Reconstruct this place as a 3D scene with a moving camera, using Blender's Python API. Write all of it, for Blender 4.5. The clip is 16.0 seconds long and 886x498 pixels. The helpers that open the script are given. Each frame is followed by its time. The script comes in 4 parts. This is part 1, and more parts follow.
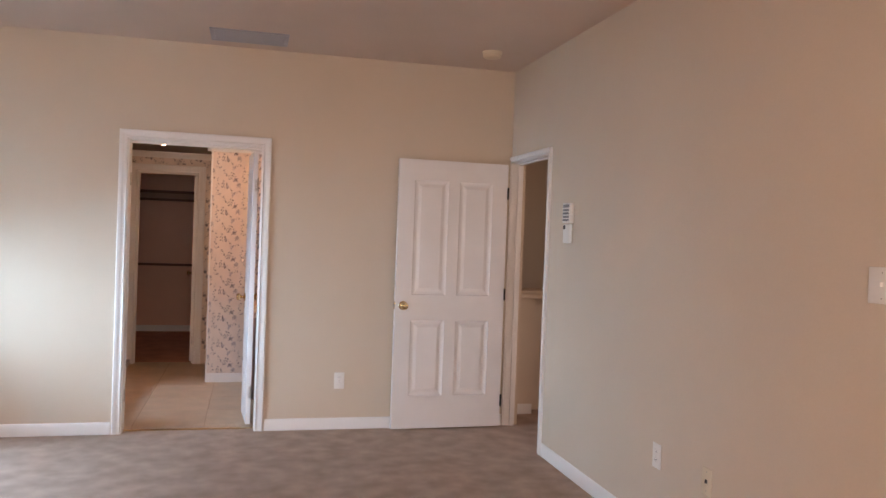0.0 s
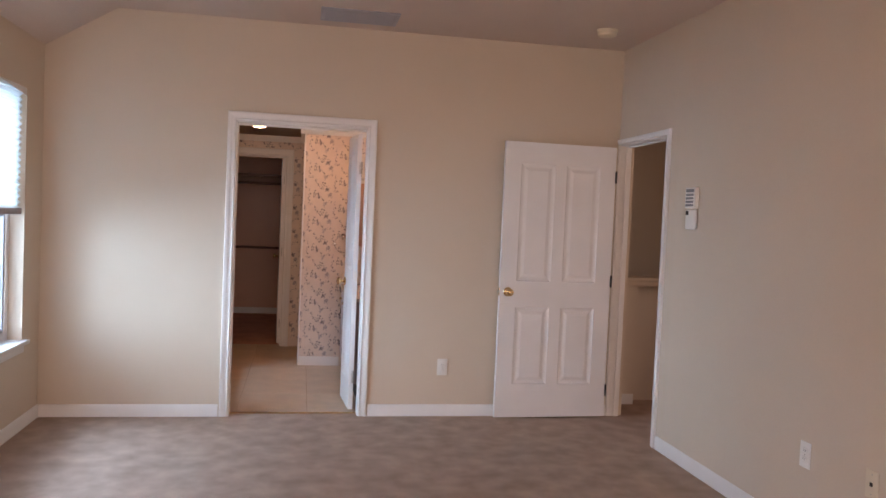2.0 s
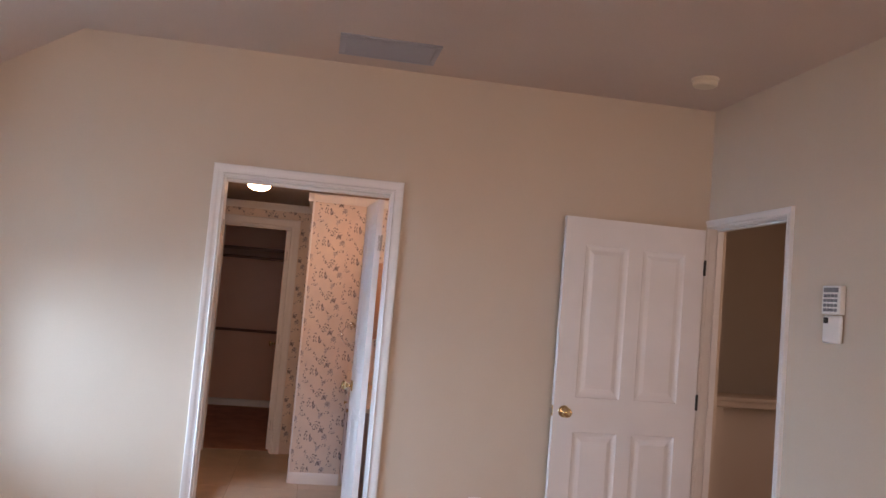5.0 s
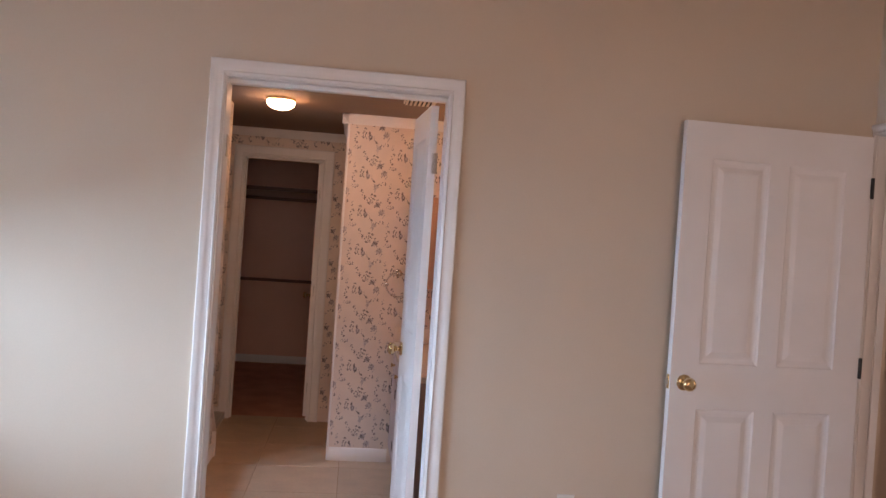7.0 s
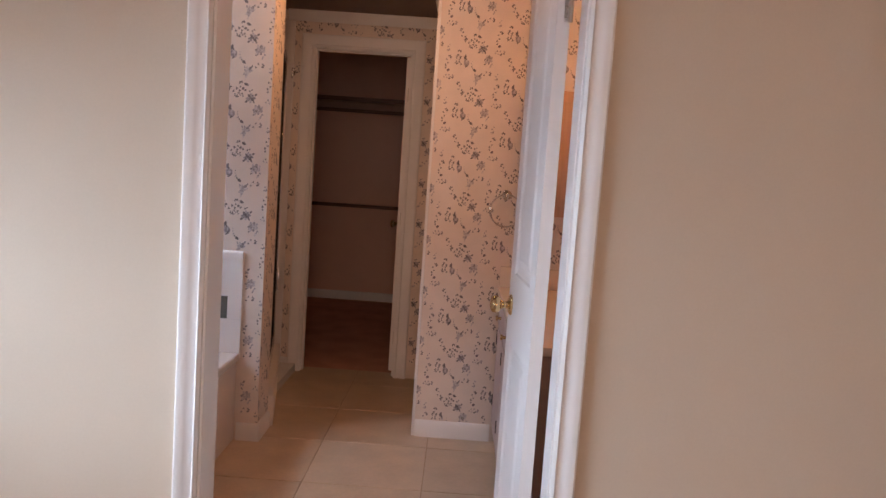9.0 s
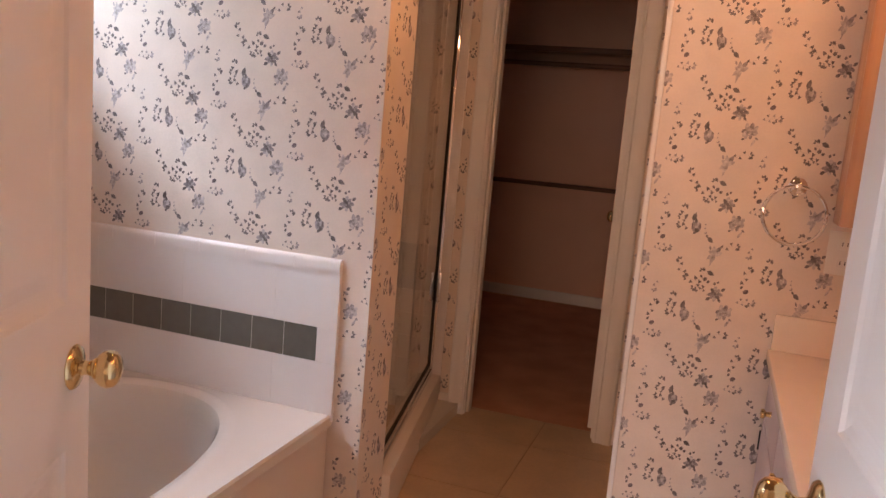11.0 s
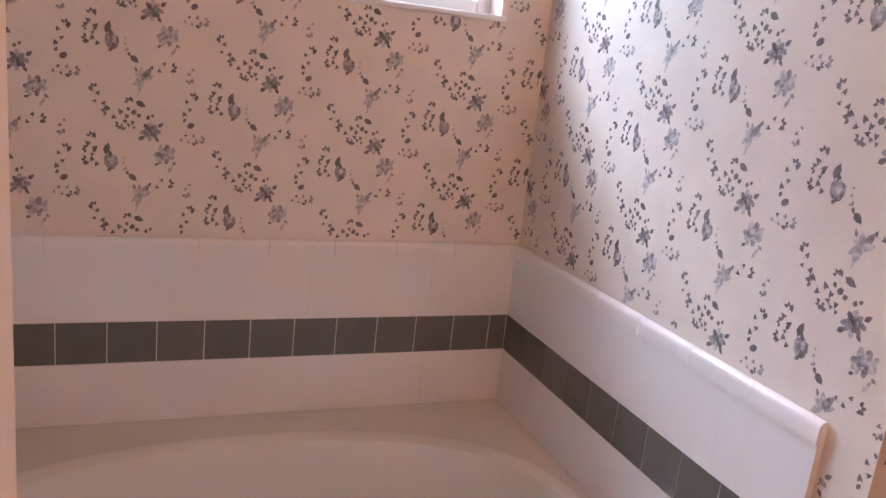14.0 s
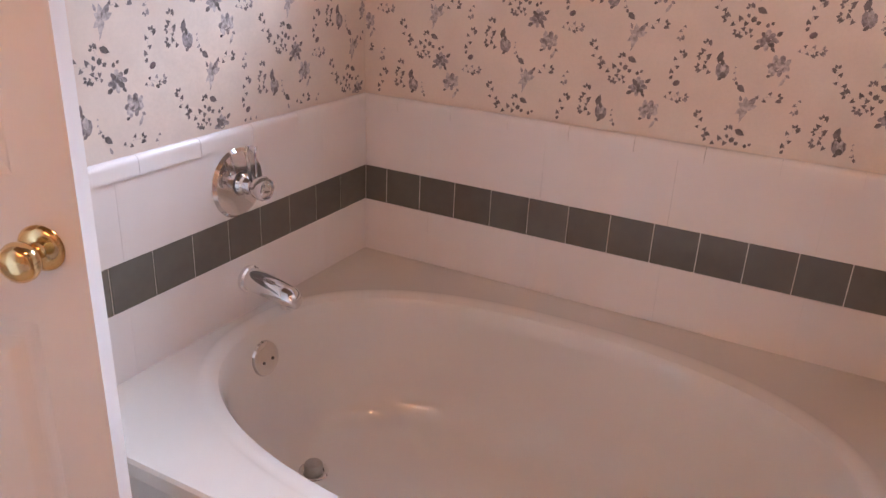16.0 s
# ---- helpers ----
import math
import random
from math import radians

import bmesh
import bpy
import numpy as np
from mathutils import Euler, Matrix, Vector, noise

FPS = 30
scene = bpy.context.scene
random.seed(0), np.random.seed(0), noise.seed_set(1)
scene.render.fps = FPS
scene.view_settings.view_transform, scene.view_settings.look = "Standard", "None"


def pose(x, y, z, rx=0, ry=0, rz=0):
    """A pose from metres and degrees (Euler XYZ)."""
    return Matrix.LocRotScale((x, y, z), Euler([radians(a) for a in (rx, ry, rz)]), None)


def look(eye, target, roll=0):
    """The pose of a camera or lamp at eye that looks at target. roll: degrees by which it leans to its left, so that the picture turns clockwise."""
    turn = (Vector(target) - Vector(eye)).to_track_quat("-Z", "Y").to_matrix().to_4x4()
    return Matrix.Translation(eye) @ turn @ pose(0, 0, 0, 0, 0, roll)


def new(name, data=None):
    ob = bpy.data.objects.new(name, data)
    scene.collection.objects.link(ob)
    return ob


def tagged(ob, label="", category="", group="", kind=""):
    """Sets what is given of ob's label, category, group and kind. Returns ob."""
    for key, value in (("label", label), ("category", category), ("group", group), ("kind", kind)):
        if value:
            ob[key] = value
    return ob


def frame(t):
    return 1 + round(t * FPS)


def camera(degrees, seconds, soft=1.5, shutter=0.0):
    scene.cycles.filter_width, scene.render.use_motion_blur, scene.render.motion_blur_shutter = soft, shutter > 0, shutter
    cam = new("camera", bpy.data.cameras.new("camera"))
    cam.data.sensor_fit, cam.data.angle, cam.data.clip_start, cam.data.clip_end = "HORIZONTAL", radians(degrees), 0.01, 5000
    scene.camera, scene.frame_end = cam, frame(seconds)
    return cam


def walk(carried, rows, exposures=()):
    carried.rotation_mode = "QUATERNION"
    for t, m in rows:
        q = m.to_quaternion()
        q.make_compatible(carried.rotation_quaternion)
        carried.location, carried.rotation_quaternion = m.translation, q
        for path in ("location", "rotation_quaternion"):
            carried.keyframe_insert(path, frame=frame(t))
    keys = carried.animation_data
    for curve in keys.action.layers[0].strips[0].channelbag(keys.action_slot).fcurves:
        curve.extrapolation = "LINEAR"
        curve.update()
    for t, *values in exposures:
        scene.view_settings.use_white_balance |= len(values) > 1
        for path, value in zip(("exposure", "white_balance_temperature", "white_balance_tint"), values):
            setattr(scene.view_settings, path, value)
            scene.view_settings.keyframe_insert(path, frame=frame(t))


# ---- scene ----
cam = camera(59.3, 16.0)
PATH = [
    (0, (0.887, -5.794, 1.463), (1.369, -3.853, 1.431), 2.1),
    (0.5, (0.843, -5.772, 1.471), (1.223, -3.809, 1.414), 1.4),
    (1, (0.75, -5.729, 1.474), (1.079, -3.758, 1.403), 1.4),
    (1.5, (0.642, -5.668, 1.435), (0.964, -3.695, 1.366), 2.0),
    (2, (0.517, -5.582, 1.45), (0.875, -3.616, 1.372), 2.5),
    (2.5, (0.525, -5.44, 1.449), (0.893, -3.475, 1.394), 3.3),
    (3, (0.483, -5.281, 1.484), (0.871, -3.319, 1.465), 3.9),
    (3.5, (0.57, -5.07, 1.489), (0.926, -3.103, 1.552), 4.7),
    (6, (0.57, -3.746, 1.481), (0.861, -1.772, 1.618), 4.2),
    (6.5, (0.57, -3.477, 1.464), (0.839, -1.496, 1.528), 3.9),
    (7, (0.604, -3.211, 1.439), (0.831, -1.224, 1.431), 3.9),
    (7.5, (0.684, -2.833, 1.45), (0.839, -0.841, 1.368), 4.0),
    (8, (0.66, -2.617, 1.399), (0.771, -0.624, 1.275), 4.0),
    (10.5, (0.711, -0.659, 1.331), (0.247, 1.262, 1.018), 4.3),
    (11, (0.712, -0.397, 1.326), (0.065, 1.469, 1.009), 4.9),
    (11.5, (0.66, -0.214, 1.325), (-0.136, 1.594, 1.011), 5.6),
    (12, (0.532, -0.038, 1.32), (-0.391, 1.707, 0.999), 6.5),
    (12.5, (0.474, 0.086, 1.305), (-0.639, 1.718, 0.99), 7.2),
    (13, (0.505, 0.277, 1.343), (-0.899, 1.654, 0.975), 6.8),
    (13.5, (0.495, 0.446, 1.351), (-1.137, 1.531, 0.949), 6.8),
    (14, (0.521, 0.606, 1.402), (-1.273, 1.349, 0.925), 6.5),
    (14.5, (0.526, 0.795, 1.410), (-1.370, 1.143, 0.877), 6.5),
    (15, (0.487, 1.070, 1.370), (-1.417, 0.885, 0.796), 5.0),
    (15.5, (0.458, 1.270, 1.335), (-1.330, 0.652, 0.684), 3.7),
    (16, (0.468, 1.395, 1.357), (-1.171, 0.539, 0.594), 2.7),
]
walk(cam, [(t, look(eye, target, roll)) for t, eye, target, roll in PATH],
     [(0.0, 0.02, 6500, 16), (1.5, -0.20, 6500, 18), (3.5, -0.24, 6500, 21), (8.0, -0.38, 6550, 23), (10.5, -0.10, 8300, 29), (12.0, 0.40, 7500, 28), (14.0, 0.26, 7000, 28), (15.0, 0.30, 7100, 28), (16.0, 0.44, 7100, 27)])

# ---- world and lights ----
world = bpy.data.worlds.new("sky")
scene.world = world
world.use_nodes = True
wn, wl = world.node_tree.nodes, world.node_tree.links
sky = wn.new("ShaderNodeTexSky")
sky.sky_type = 'NISHITA'
sky.sun_disc = False
sky.sun_elevation, sky.sun_rotation = radians(38), radians(200)
wl.new(sky.outputs["Color"], wn["Background"].inputs["Color"])
wn["Background"].inputs["Strength"].default_value = 0.12


def area_lamp(name, m, sx, sy, watts, color):
    data = bpy.data.lights.new(name, 'AREA')
    data.shape, data.size, data.size_y, data.energy, data.color = 'RECTANGLE', sx, sy, watts, color
    ob = new(name, data)
    ob.matrix_basis = m
    return tagged(ob, kind="structure")


# Daylight for the seen windows, an assumed back window and an added hall fill.
area_lamp("daylight_bedroom_window", pose(-3.4, -2.2, 1.35, 0, -88, 0), 1.5, 3.4, 330, (0.50, 0.76, 1.0))
# Back window is unseen, assumed from the bedroom's even light.
area_lamp("daylight_unseen_back", pose(0.9, -7.37, 1.45, 90, 0, 0), 2.3, 1.5, 58, (1.0, 0.80, 0.67))
area_lamp("daylight_bath_window", look((-3.6, 0.55, 3.7), (-1.43, 0.90, 1.75)), 4.6, 1.4, 560, (0.52, 0.75, 1.0))
# Added warm fill that brightens the hall; no source is known there.
area_lamp("fill_hall", pose(5.15, -1.2, 1.6, 0, 90, 0), 1.2, 1.2, 11, (1.0, 0.74, 0.56))


# ---- materials ----
def mat(name, color, rough=0.5, metal=0.0, vary=0.06, scale=3.0, bump=0.0, bump_scale=200.0, fine=0.0, random=0.0, spec=0.5):
    """A painted, woven or glazed surface: two scales of colour variation and a fine relief."""
    m = bpy.data.materials.new(name)
    m.use_nodes = True
    n, l = m.node_tree.nodes, m.node_tree.links
    bsdf = n["Principled BSDF"]
    bsdf.inputs["Roughness"].default_value = rough
    bsdf.inputs["Metallic"].default_value = metal
    bsdf.inputs["Specular IOR Level"].default_value = spec
    geo = n.new("ShaderNodeNewGeometry")
    big = n.new("ShaderNodeTexNoise")
    big.inputs["Scale"].default_value = scale
    big.inputs["Detail"].default_value = 5
    small = n.new("ShaderNodeTexNoise")
    small.inputs["Scale"].default_value = bump_scale
    small.inputs["Detail"].default_value = 3
    l.new(geo.outputs["Position"], big.inputs["Vector"])
    l.new(geo.outputs["Position"], small.inputs["Vector"])
    mapr = n.new("ShaderNodeMapRange")
    mapr.inputs["From Min"].default_value, mapr.inputs["From Max"].default_value = 0.3, 0.7
    mapr.inputs["To Min"].default_value, mapr.inputs["To Max"].default_value = 1 - vary, 1 + vary
    l.new(big.outputs["Fac"], mapr.inputs["Value"])
    value = mapr.outputs["Result"]
    if fine:
        mf = n.new("ShaderNodeMapRange")
        mf.inputs["From Min"].default_value, mf.inputs["From Max"].default_value = 0.3, 0.7
        mf.inputs["To Min"].default_value, mf.inputs["To Max"].default_value = 1 - fine, 1 + fine
        l.new(small.outputs["Fac"], mf.inputs["Value"])
        mul = n.new("ShaderNodeMath")
        mul.operation = 'MULTIPLY'
        l.new(value, mul.inputs[0])
        l.new(mf.outputs["Result"], mul.inputs[1])
        value = mul.outputs[0]
    if random:
        info = n.new("ShaderNodeObjectInfo")
        mr = n.new("ShaderNodeMapRange")
        mr.inputs["To Min"].default_value, mr.inputs["To Max"].default_value = 1 - random, 1 + random
        l.new(info.outputs["Random"], mr.inputs["Value"])
        mul2 = n.new("ShaderNodeMath")
        mul2.operation = 'MULTIPLY'
        l.new(value, mul2.inputs[0])
        l.new(mr.outputs["Result"], mul2.inputs[1])
        value = mul2.outputs[0]
    vm = n.new("ShaderNodeVectorMath")
    vm.operation = 'SCALE'
    vm.inputs[0].default_value = color
    l.new(value, vm.inputs["Scale"])
    l.new(vm.outputs["Vector"], bsdf.inputs["Base Color"])
    if bump:
        b = n.new("ShaderNodeBump")
        b.inputs["Strength"].default_value = bump
        b.inputs["Distance"].default_value = 0.002
        l.new(small.outputs["Fac"], b.inputs["Height"])
        l.new(b.outputs["Normal"], bsdf.inputs["Normal"])
    return m


def wood(name, light, dark, rough=0.45, along=2):
    m = bpy.data.materials.new(name)
    m.use_nodes = True
    n, l = m.node_tree.nodes, m.node_tree.links
    bsdf = n["Principled BSDF"]
    bsdf.inputs["Roughness"].default_value = rough
    geo = n.new("ShaderNodeNewGeometry")
    mp = n.new("ShaderNodeMapping")
    s = [60, 60, 60]
    s[along] = 3
    mp.inputs["Scale"].default_value = s
    l.new(geo.outputs["Position"], mp.inputs["Vector"])
    t = n.new("ShaderNodeTexNoise")
    t.inputs["Scale"].default_value = 1.0
    t.inputs["Detail"].default_value = 6
    l.new(mp.outputs["Vector"], t.inputs["Vector"])
    r = n.new("ShaderNodeValToRGB")
    r.color_ramp.elements[0].position, r.color_ramp.elements[1].position = 0.3, 0.7
    r.color_ramp.elements[0].color, r.color_ramp.elements[1].color = (*dark, 1), (*light, 1)
    l.new(t.outputs["Fac"], r.inputs["Fac"])
    l.new(r.outputs["Color"], bsdf.inputs["Base Color"])
    return m


def glowing(name, color, strength):
    m = bpy.data.materials.new(name)
    m.use_nodes = True
    b = m.node_tree.nodes["Principled BSDF"]
    b.inputs["Base Color"].default_value = (0.9, 0.88, 0.84, 1)
    b.inputs["Roughness"].default_value = 0.3
    b.inputs["Emission Color"].default_value = (*color, 1)
    b.inputs["Emission Strength"].default_value = strength
    return m


def glass(name, tint=(1, 1, 1), rough=0.0):
    m = bpy.data.materials.new(name)
    m.use_nodes = True
    b = m.node_tree.nodes["Principled BSDF"]
    b.inputs["Base Color"].default_value = (*tint, 1)
    b.inputs["Roughness"].default_value = rough
    b.inputs["Transmission Weight"].default_value = 1
    b.inputs["IOR"].default_value = 1.45
    return m


PAINT = mat("cream_wall_paint", (0.64, 0.53, 0.412), 0.75, vary=0.025, scale=1.2, bump=0.12, bump_scale=130, fine=0.012)
CEILING = mat("ceiling_paint", (0.64, 0.52, 0.44), 0.85, vary=0.03, scale=1.5, bump=0.3, bump_scale=90, fine=0.02)
# Beige bathroom ceiling, its colour darkened to carry the shade up there.
BATH_CEILING_SHADED = mat("bath_ceiling_shaded", (0.25, 0.18, 0.135), 0.85, vary=0.03, scale=1.5, bump=0.3, bump_scale=90, fine=0.02)
TRIM = mat("white_trim_paint", (0.80, 0.77, 0.74), 0.38, vary=0.02, scale=5, bump=0.05, bump_scale=60)
DOOR = mat("white_door_paint", (0.80, 0.77, 0.75), 0.42, vary=0.025, scale=4, bump=0.08, bump_scale=140)
CARPET = mat("beige_carpet", (0.44, 0.325, 0.258), 1.0, vary=0.16, scale=7, bump=1.0, bump_scale=420, fine=0.16, spec=0.1)
CLOSET_CARPET = mat("brown_carpet", (0.58, 0.32, 0.235), 1.0, vary=0.12, scale=5, bump=1.0, bump_scale=400, fine=0.15, spec=0.1)
PAPER = mat("wallpaper_ground", (0.76, 0.65, 0.565), 0.6, vary=0.05, scale=9, bump=0.05, bump_scale=150, fine=0.02)
PRINT_DARK = mat("print_dark_leaf", (0.18, 0.152, 0.146), 0.6, vary=0.4, scale=60)
PRINT_SLATE = mat("print_slate_petal", (0.32, 0.275, 0.272), 0.6, vary=0.5, scale=110)
PRINT_PALE = mat("print_pale_petal", (0.50, 0.44, 0.42), 0.6, vary=0.4, scale=110)
PRINT_BUD = mat("print_plum_bud", (0.19, 0.14, 0.15), 0.6, vary=0.35, scale=80)
FLOOR_TILE = mat("beige_floor_tile", (0.56, 0.41, 0.28), 0.38, vary=0.09, scale=6, bump=0.06, bump_scale=60, fine=0.04, random=0.04)
FLOOR_GROUT = mat("floor_grout", (0.46, 0.31, 0.20), 0.9, vary=0.1, scale=20)
WHITE_TILE = mat("white_glazed_tile", (0.80, 0.75, 0.72), 0.12, vary=0.015, scale=8, bump=0.03, bump_scale=25, random=0.006)
GREEN_TILE = mat("sage_glazed_tile", (0.140, 0.135, 0.118), 0.16, vary=0.06, scale=30, bump=0.04, bump_scale=40, random=0.05)
GROUT = mat("white_grout", (0.80, 0.75, 0.71), 0.9, vary=0.05, scale=30)
ACRYLIC = mat("white_tub_acrylic", (0.70, 0.655, 0.605), 0.10, vary=0.01, scale=3)
APRON = mat("tub_apron_panel", (0.74, 0.66, 0.60), 0.35, vary=0.02, scale=4)
SHOWER_TILE = mat("cream_shower_tile", (0.62, 0.52, 0.42), 0.2, vary=0.03, scale=8, random=0.03)
BRASS = mat("polished_brass", (0.80, 0.63, 0.36), 0.15, 1.0, vary=0.05, scale=30)
CHROME = mat("chrome", (0.82, 0.82, 0.83), 0.08, 1.0, vary=0.02, scale=30)
STEEL = mat("hinge_steel", (0.45, 0.42, 0.38), 0.35, 1.0, vary=0.08, scale=60)
DARK = mat("dark_gap", (0.03, 0.025, 0.022), 0.7, vary=0.1, scale=40)
PLASTIC = mat("white_plastic", (0.80, 0.77, 0.72), 0.35, vary=0.015, scale=10)
IVORY = mat("ivory_plastic", (0.70, 0.60, 0.45), 0.4, vary=0.02, scale=10)
GREY_KEYS = mat("grey_keys", (0.22, 0.22, 0.23), 0.5, vary=0.1, scale=60)
LAMINATE = mat("pale_laminate_counter", (0.78, 0.66, 0.56), 0.25, vary=0.02, scale=10)
CABINET = mat("mauve_cabinet_paint", (0.46, 0.36, 0.34), 0.5, vary=0.03, scale=8)
OAK = wood("pink_oak", (0.60, 0.36, 0.24), (0.50, 0.28, 0.18), 0.4)
STAIN = wood("dark_stained_wood", (0.20, 0.10, 0.06), (0.13, 0.065, 0.04), 0.45, along=0)
SHELF_PAINT = mat("shelf_paint", (0.40, 0.27, 0.20), 0.6, vary=0.04, scale=6)
VENT = mat("vent_grey_enamel", (0.42, 0.41, 0.44), 0.5, vary=0.03, scale=10)
RAIL = mat("shade_rail", (0.33, 0.26, 0.25), 0.5, vary=0.04, scale=20)
def translucent(name, color, share):
    m = mat(name, color, 0.9, vary=0.02, scale=10)
    n, l = m.node_tree.nodes, m.node_tree.links
    t = n.new("ShaderNodeBsdfTranslucent")
    t.inputs["Color"].default_value = (*color, 1)
    mix = n.new("ShaderNodeMixShader")
    mix.inputs["Fac"].default_value = share
    l.new(n["Principled BSDF"].outputs[0], mix.inputs[1])
    l.new(t.outputs[0], mix.inputs[2])
    l.new(mix.outputs[0], n["Material Output"].inputs["Surface"])
    return m


SHADE = translucent("cellular_shade_fabric", (0.84, 0.85, 0.84), 0.6)
GLASS = glass("clear_glass")
SHOWER_GLASS = glass("shower_glass", (0.86, 0.84, 0.80))
ACRYLIC_CLEAR = glass("clear_acrylic", (0.97, 0.97, 1.0), 0.02)
DOME = glowing("lit_glass_dome", (1.0, 0.56, 0.28), 64.0)
BULB = glowing("lit_bulb", (1.0, 0.50, 0.22), 24.0)

# ---- building helpers ----
MATS = {}
OBJ = bpy.data.objects


def thing(name, label, category, m=None, group="", kind=""):
    ob = new(name)
    ob.empty_display_size = 0.1
    m = m or Matrix.Identity(4)
    ob.matrix_basis = m
    MATS[ob.name] = m.copy()
    return tagged(ob, label, category, group, kind)


def mesh_of(name, bm, *materials):
    bmesh.ops.recalc_face_normals(bm, faces=bm.faces[:])
    me = bpy.data.meshes.new(name)
    bm.to_mesh(me)
    bm.free()
    for m in materials:
        me.materials.append(m)
    return me


def smooth(me, angle=35):
    for p in me.polygons:
        p.use_smooth = True
    me.set_sharp_from_angle(angle=radians(angle))


def part(name, bm, material, parent, label="", local=False, soft=True):
    """Links a bmesh as one mesh under a thing or a part; coordinates are the world's unless local."""
    if not local:
        bm.transform(MATS[parent.name].inverted())
    me = mesh_of(name, bm, material)
    if soft:
        smooth(me)
    ob = new(name, me)
    ob.parent = parent
    MATS[ob.name] = MATS[parent.name]
    return tagged(ob, label)


def setting(name, bm, material, label, category=""):
    me = mesh_of(name, bm, material)
    smooth(me)
    ob = new(name, me)
    MATS[ob.name] = Matrix.Identity(4)
    return tagged(ob, label, category, kind="structure")


def box(bm, x0, x1, y0, y1, z0, z1, bevel=0.0, seg=2):
    vs = [bm.verts.new((x, y, z)) for x in (x0, x1) for y in (y0, y1) for z in (z0, z1)]
    fs = [bm.faces.new([vs[i] for i in q]) for q in ((0, 1, 3, 2), (4, 6, 7, 5), (0, 4, 5, 1), (2, 3, 7, 6), (0, 2, 6, 4), (1, 5, 7, 3))]
    if bevel:
        es = list({e for f in fs for e in f.edges})
        bmesh.ops.bevel(bm, geom=es, offset=bevel, segments=seg, profile=0.5, affect='EDGES')
    return bm


def boxed(*a, **k):
    return box(bmesh.new(), *a, **k)


def lathe(bm, profile, m=None, n=24):
    """Turns a profile of (radius, height) about z, then moves it by m."""
    m = m or Matrix.Identity(4)
    rings = []
    for r, h in profile:
        if r < 1e-5:
            rings.append([bm.verts.new(m @ Vector((0, 0, h)))])
        else:
            rings.append([bm.verts.new(m @ Vector((r * math.cos(2 * math.pi * i / n), r * math.sin(2 * math.pi * i / n), h))) for i in range(n)])
    for a, b in zip(rings, rings[1:]):
        for i in range(n):
            j = (i + 1) % n
            q = [a[i % len(a)], a[j % len(a)], b[j % len(b)], b[i % len(b)]]
            q = list(dict.fromkeys(q))
            if len(q) > 2:
                bm.faces.new(q)
    return bm


def turned(profile, m=None, n=24):
    return lathe(bmesh.new(), profile, m, n)


def tube(points, r, n=12):
    """A round bar along points."""
    bm = bmesh.new()
    pts = [Vector(p) for p in points]
    rings = []
    for i, p in enumerate(pts):
        d = (pts[min(i + 1, len(pts) - 1)] - pts[max(i - 1, 0)]).normalized()
        q = d.to_track_quat('Z', 'Y')
        rings.append([bm.verts.new(p + q @ Vector((r * math.cos(2 * math.pi * k / n), r * math.sin(2 * math.pi * k / n), 0))) for k in range(n)])
    for a, b in zip(rings, rings[1:]):
        for i in range(n):
            bm.faces.new((a[i], a[(i + 1) % n], b[(i + 1) % n], b[i]))
    bm.faces.new(rings[0])
    bm.faces.new(rings[-1])
    return bm


def prism(poly, axis, a, b):
    """Extrudes a polygon of (u, v) along an axis from a to b."""
    bm = bmesh.new()
    put = {'x': lambda u, v, w: (w, u, v), 'y': lambda u, v, w: (u, w, v), 'z': lambda u, v, w: (u, v, w)}[axis]
    A = [bm.verts.new(put(u, v, a)) for u, v in poly]
    B = [bm.verts.new(put(u, v, b)) for u, v in poly]
    bm.faces.new(A)
    bm.faces.new(B)
    for i in range(len(poly)):
        j = (i + 1) % len(poly)
        bm.faces.new((A[i], A[j], B[j], B[i]))
    return bm


def pierced(axis, u0, u1, w0, w1, z0, z1, holes):
    """A wall that runs along x or y, with rectangular holes (u0, u1, z0, z1) through it."""
    bm = bmesh.new()
    us = sorted({u0, u1, *[h[0] for h in holes], *[h[1] for h in holes]})
    zs = sorted({z0, z1, *[h[2] for h in holes], *[h[3] for h in holes]})
    solid = lambda i, k: (0 <= i < len(us) - 1 and 0 <= k < len(zs) - 1 and not any(
        h[0] <= (us[i] + us[i + 1]) / 2 <= h[1] and h[2] <= (zs[k] + zs[k + 1]) / 2 <= h[3] for h in holes))
    cache = {}

    def v(u, w, z):
        key = (u, w, z)
        if key not in cache:
            cache[key] = bm.verts.new((u, w, z) if axis == 'x' else (w, u, z))
        return cache[key]
    for i in range(len(us) - 1):
        for k in range(len(zs) - 1):
            if not solid(i, k):
                continue
            a, b, c, d = us[i], us[i + 1], zs[k], zs[k + 1]
            for w in (w0, w1):
                bm.faces.new((v(a, w, c), v(b, w, c), v(b, w, d), v(a, w, d)))
            if not solid(i - 1, k):
                bm.faces.new((v(a, w0, c), v(a, w1, c), v(a, w1, d), v(a, w0, d)))
            if not solid(i + 1, k):
                bm.faces.new((v(b, w0, c), v(b, w1, c), v(b, w1, d), v(b, w0, d)))
            if not solid(i, k - 1):
                bm.faces.new((v(a, w0, c), v(a, w1, c), v(b, w1, c), v(b, w0, c)))
            if not solid(i, k + 1):
                bm.faces.new((v(a, w0, d), v(a, w1, d), v(b, w1, d), v(b, w0, d)))
    return bm


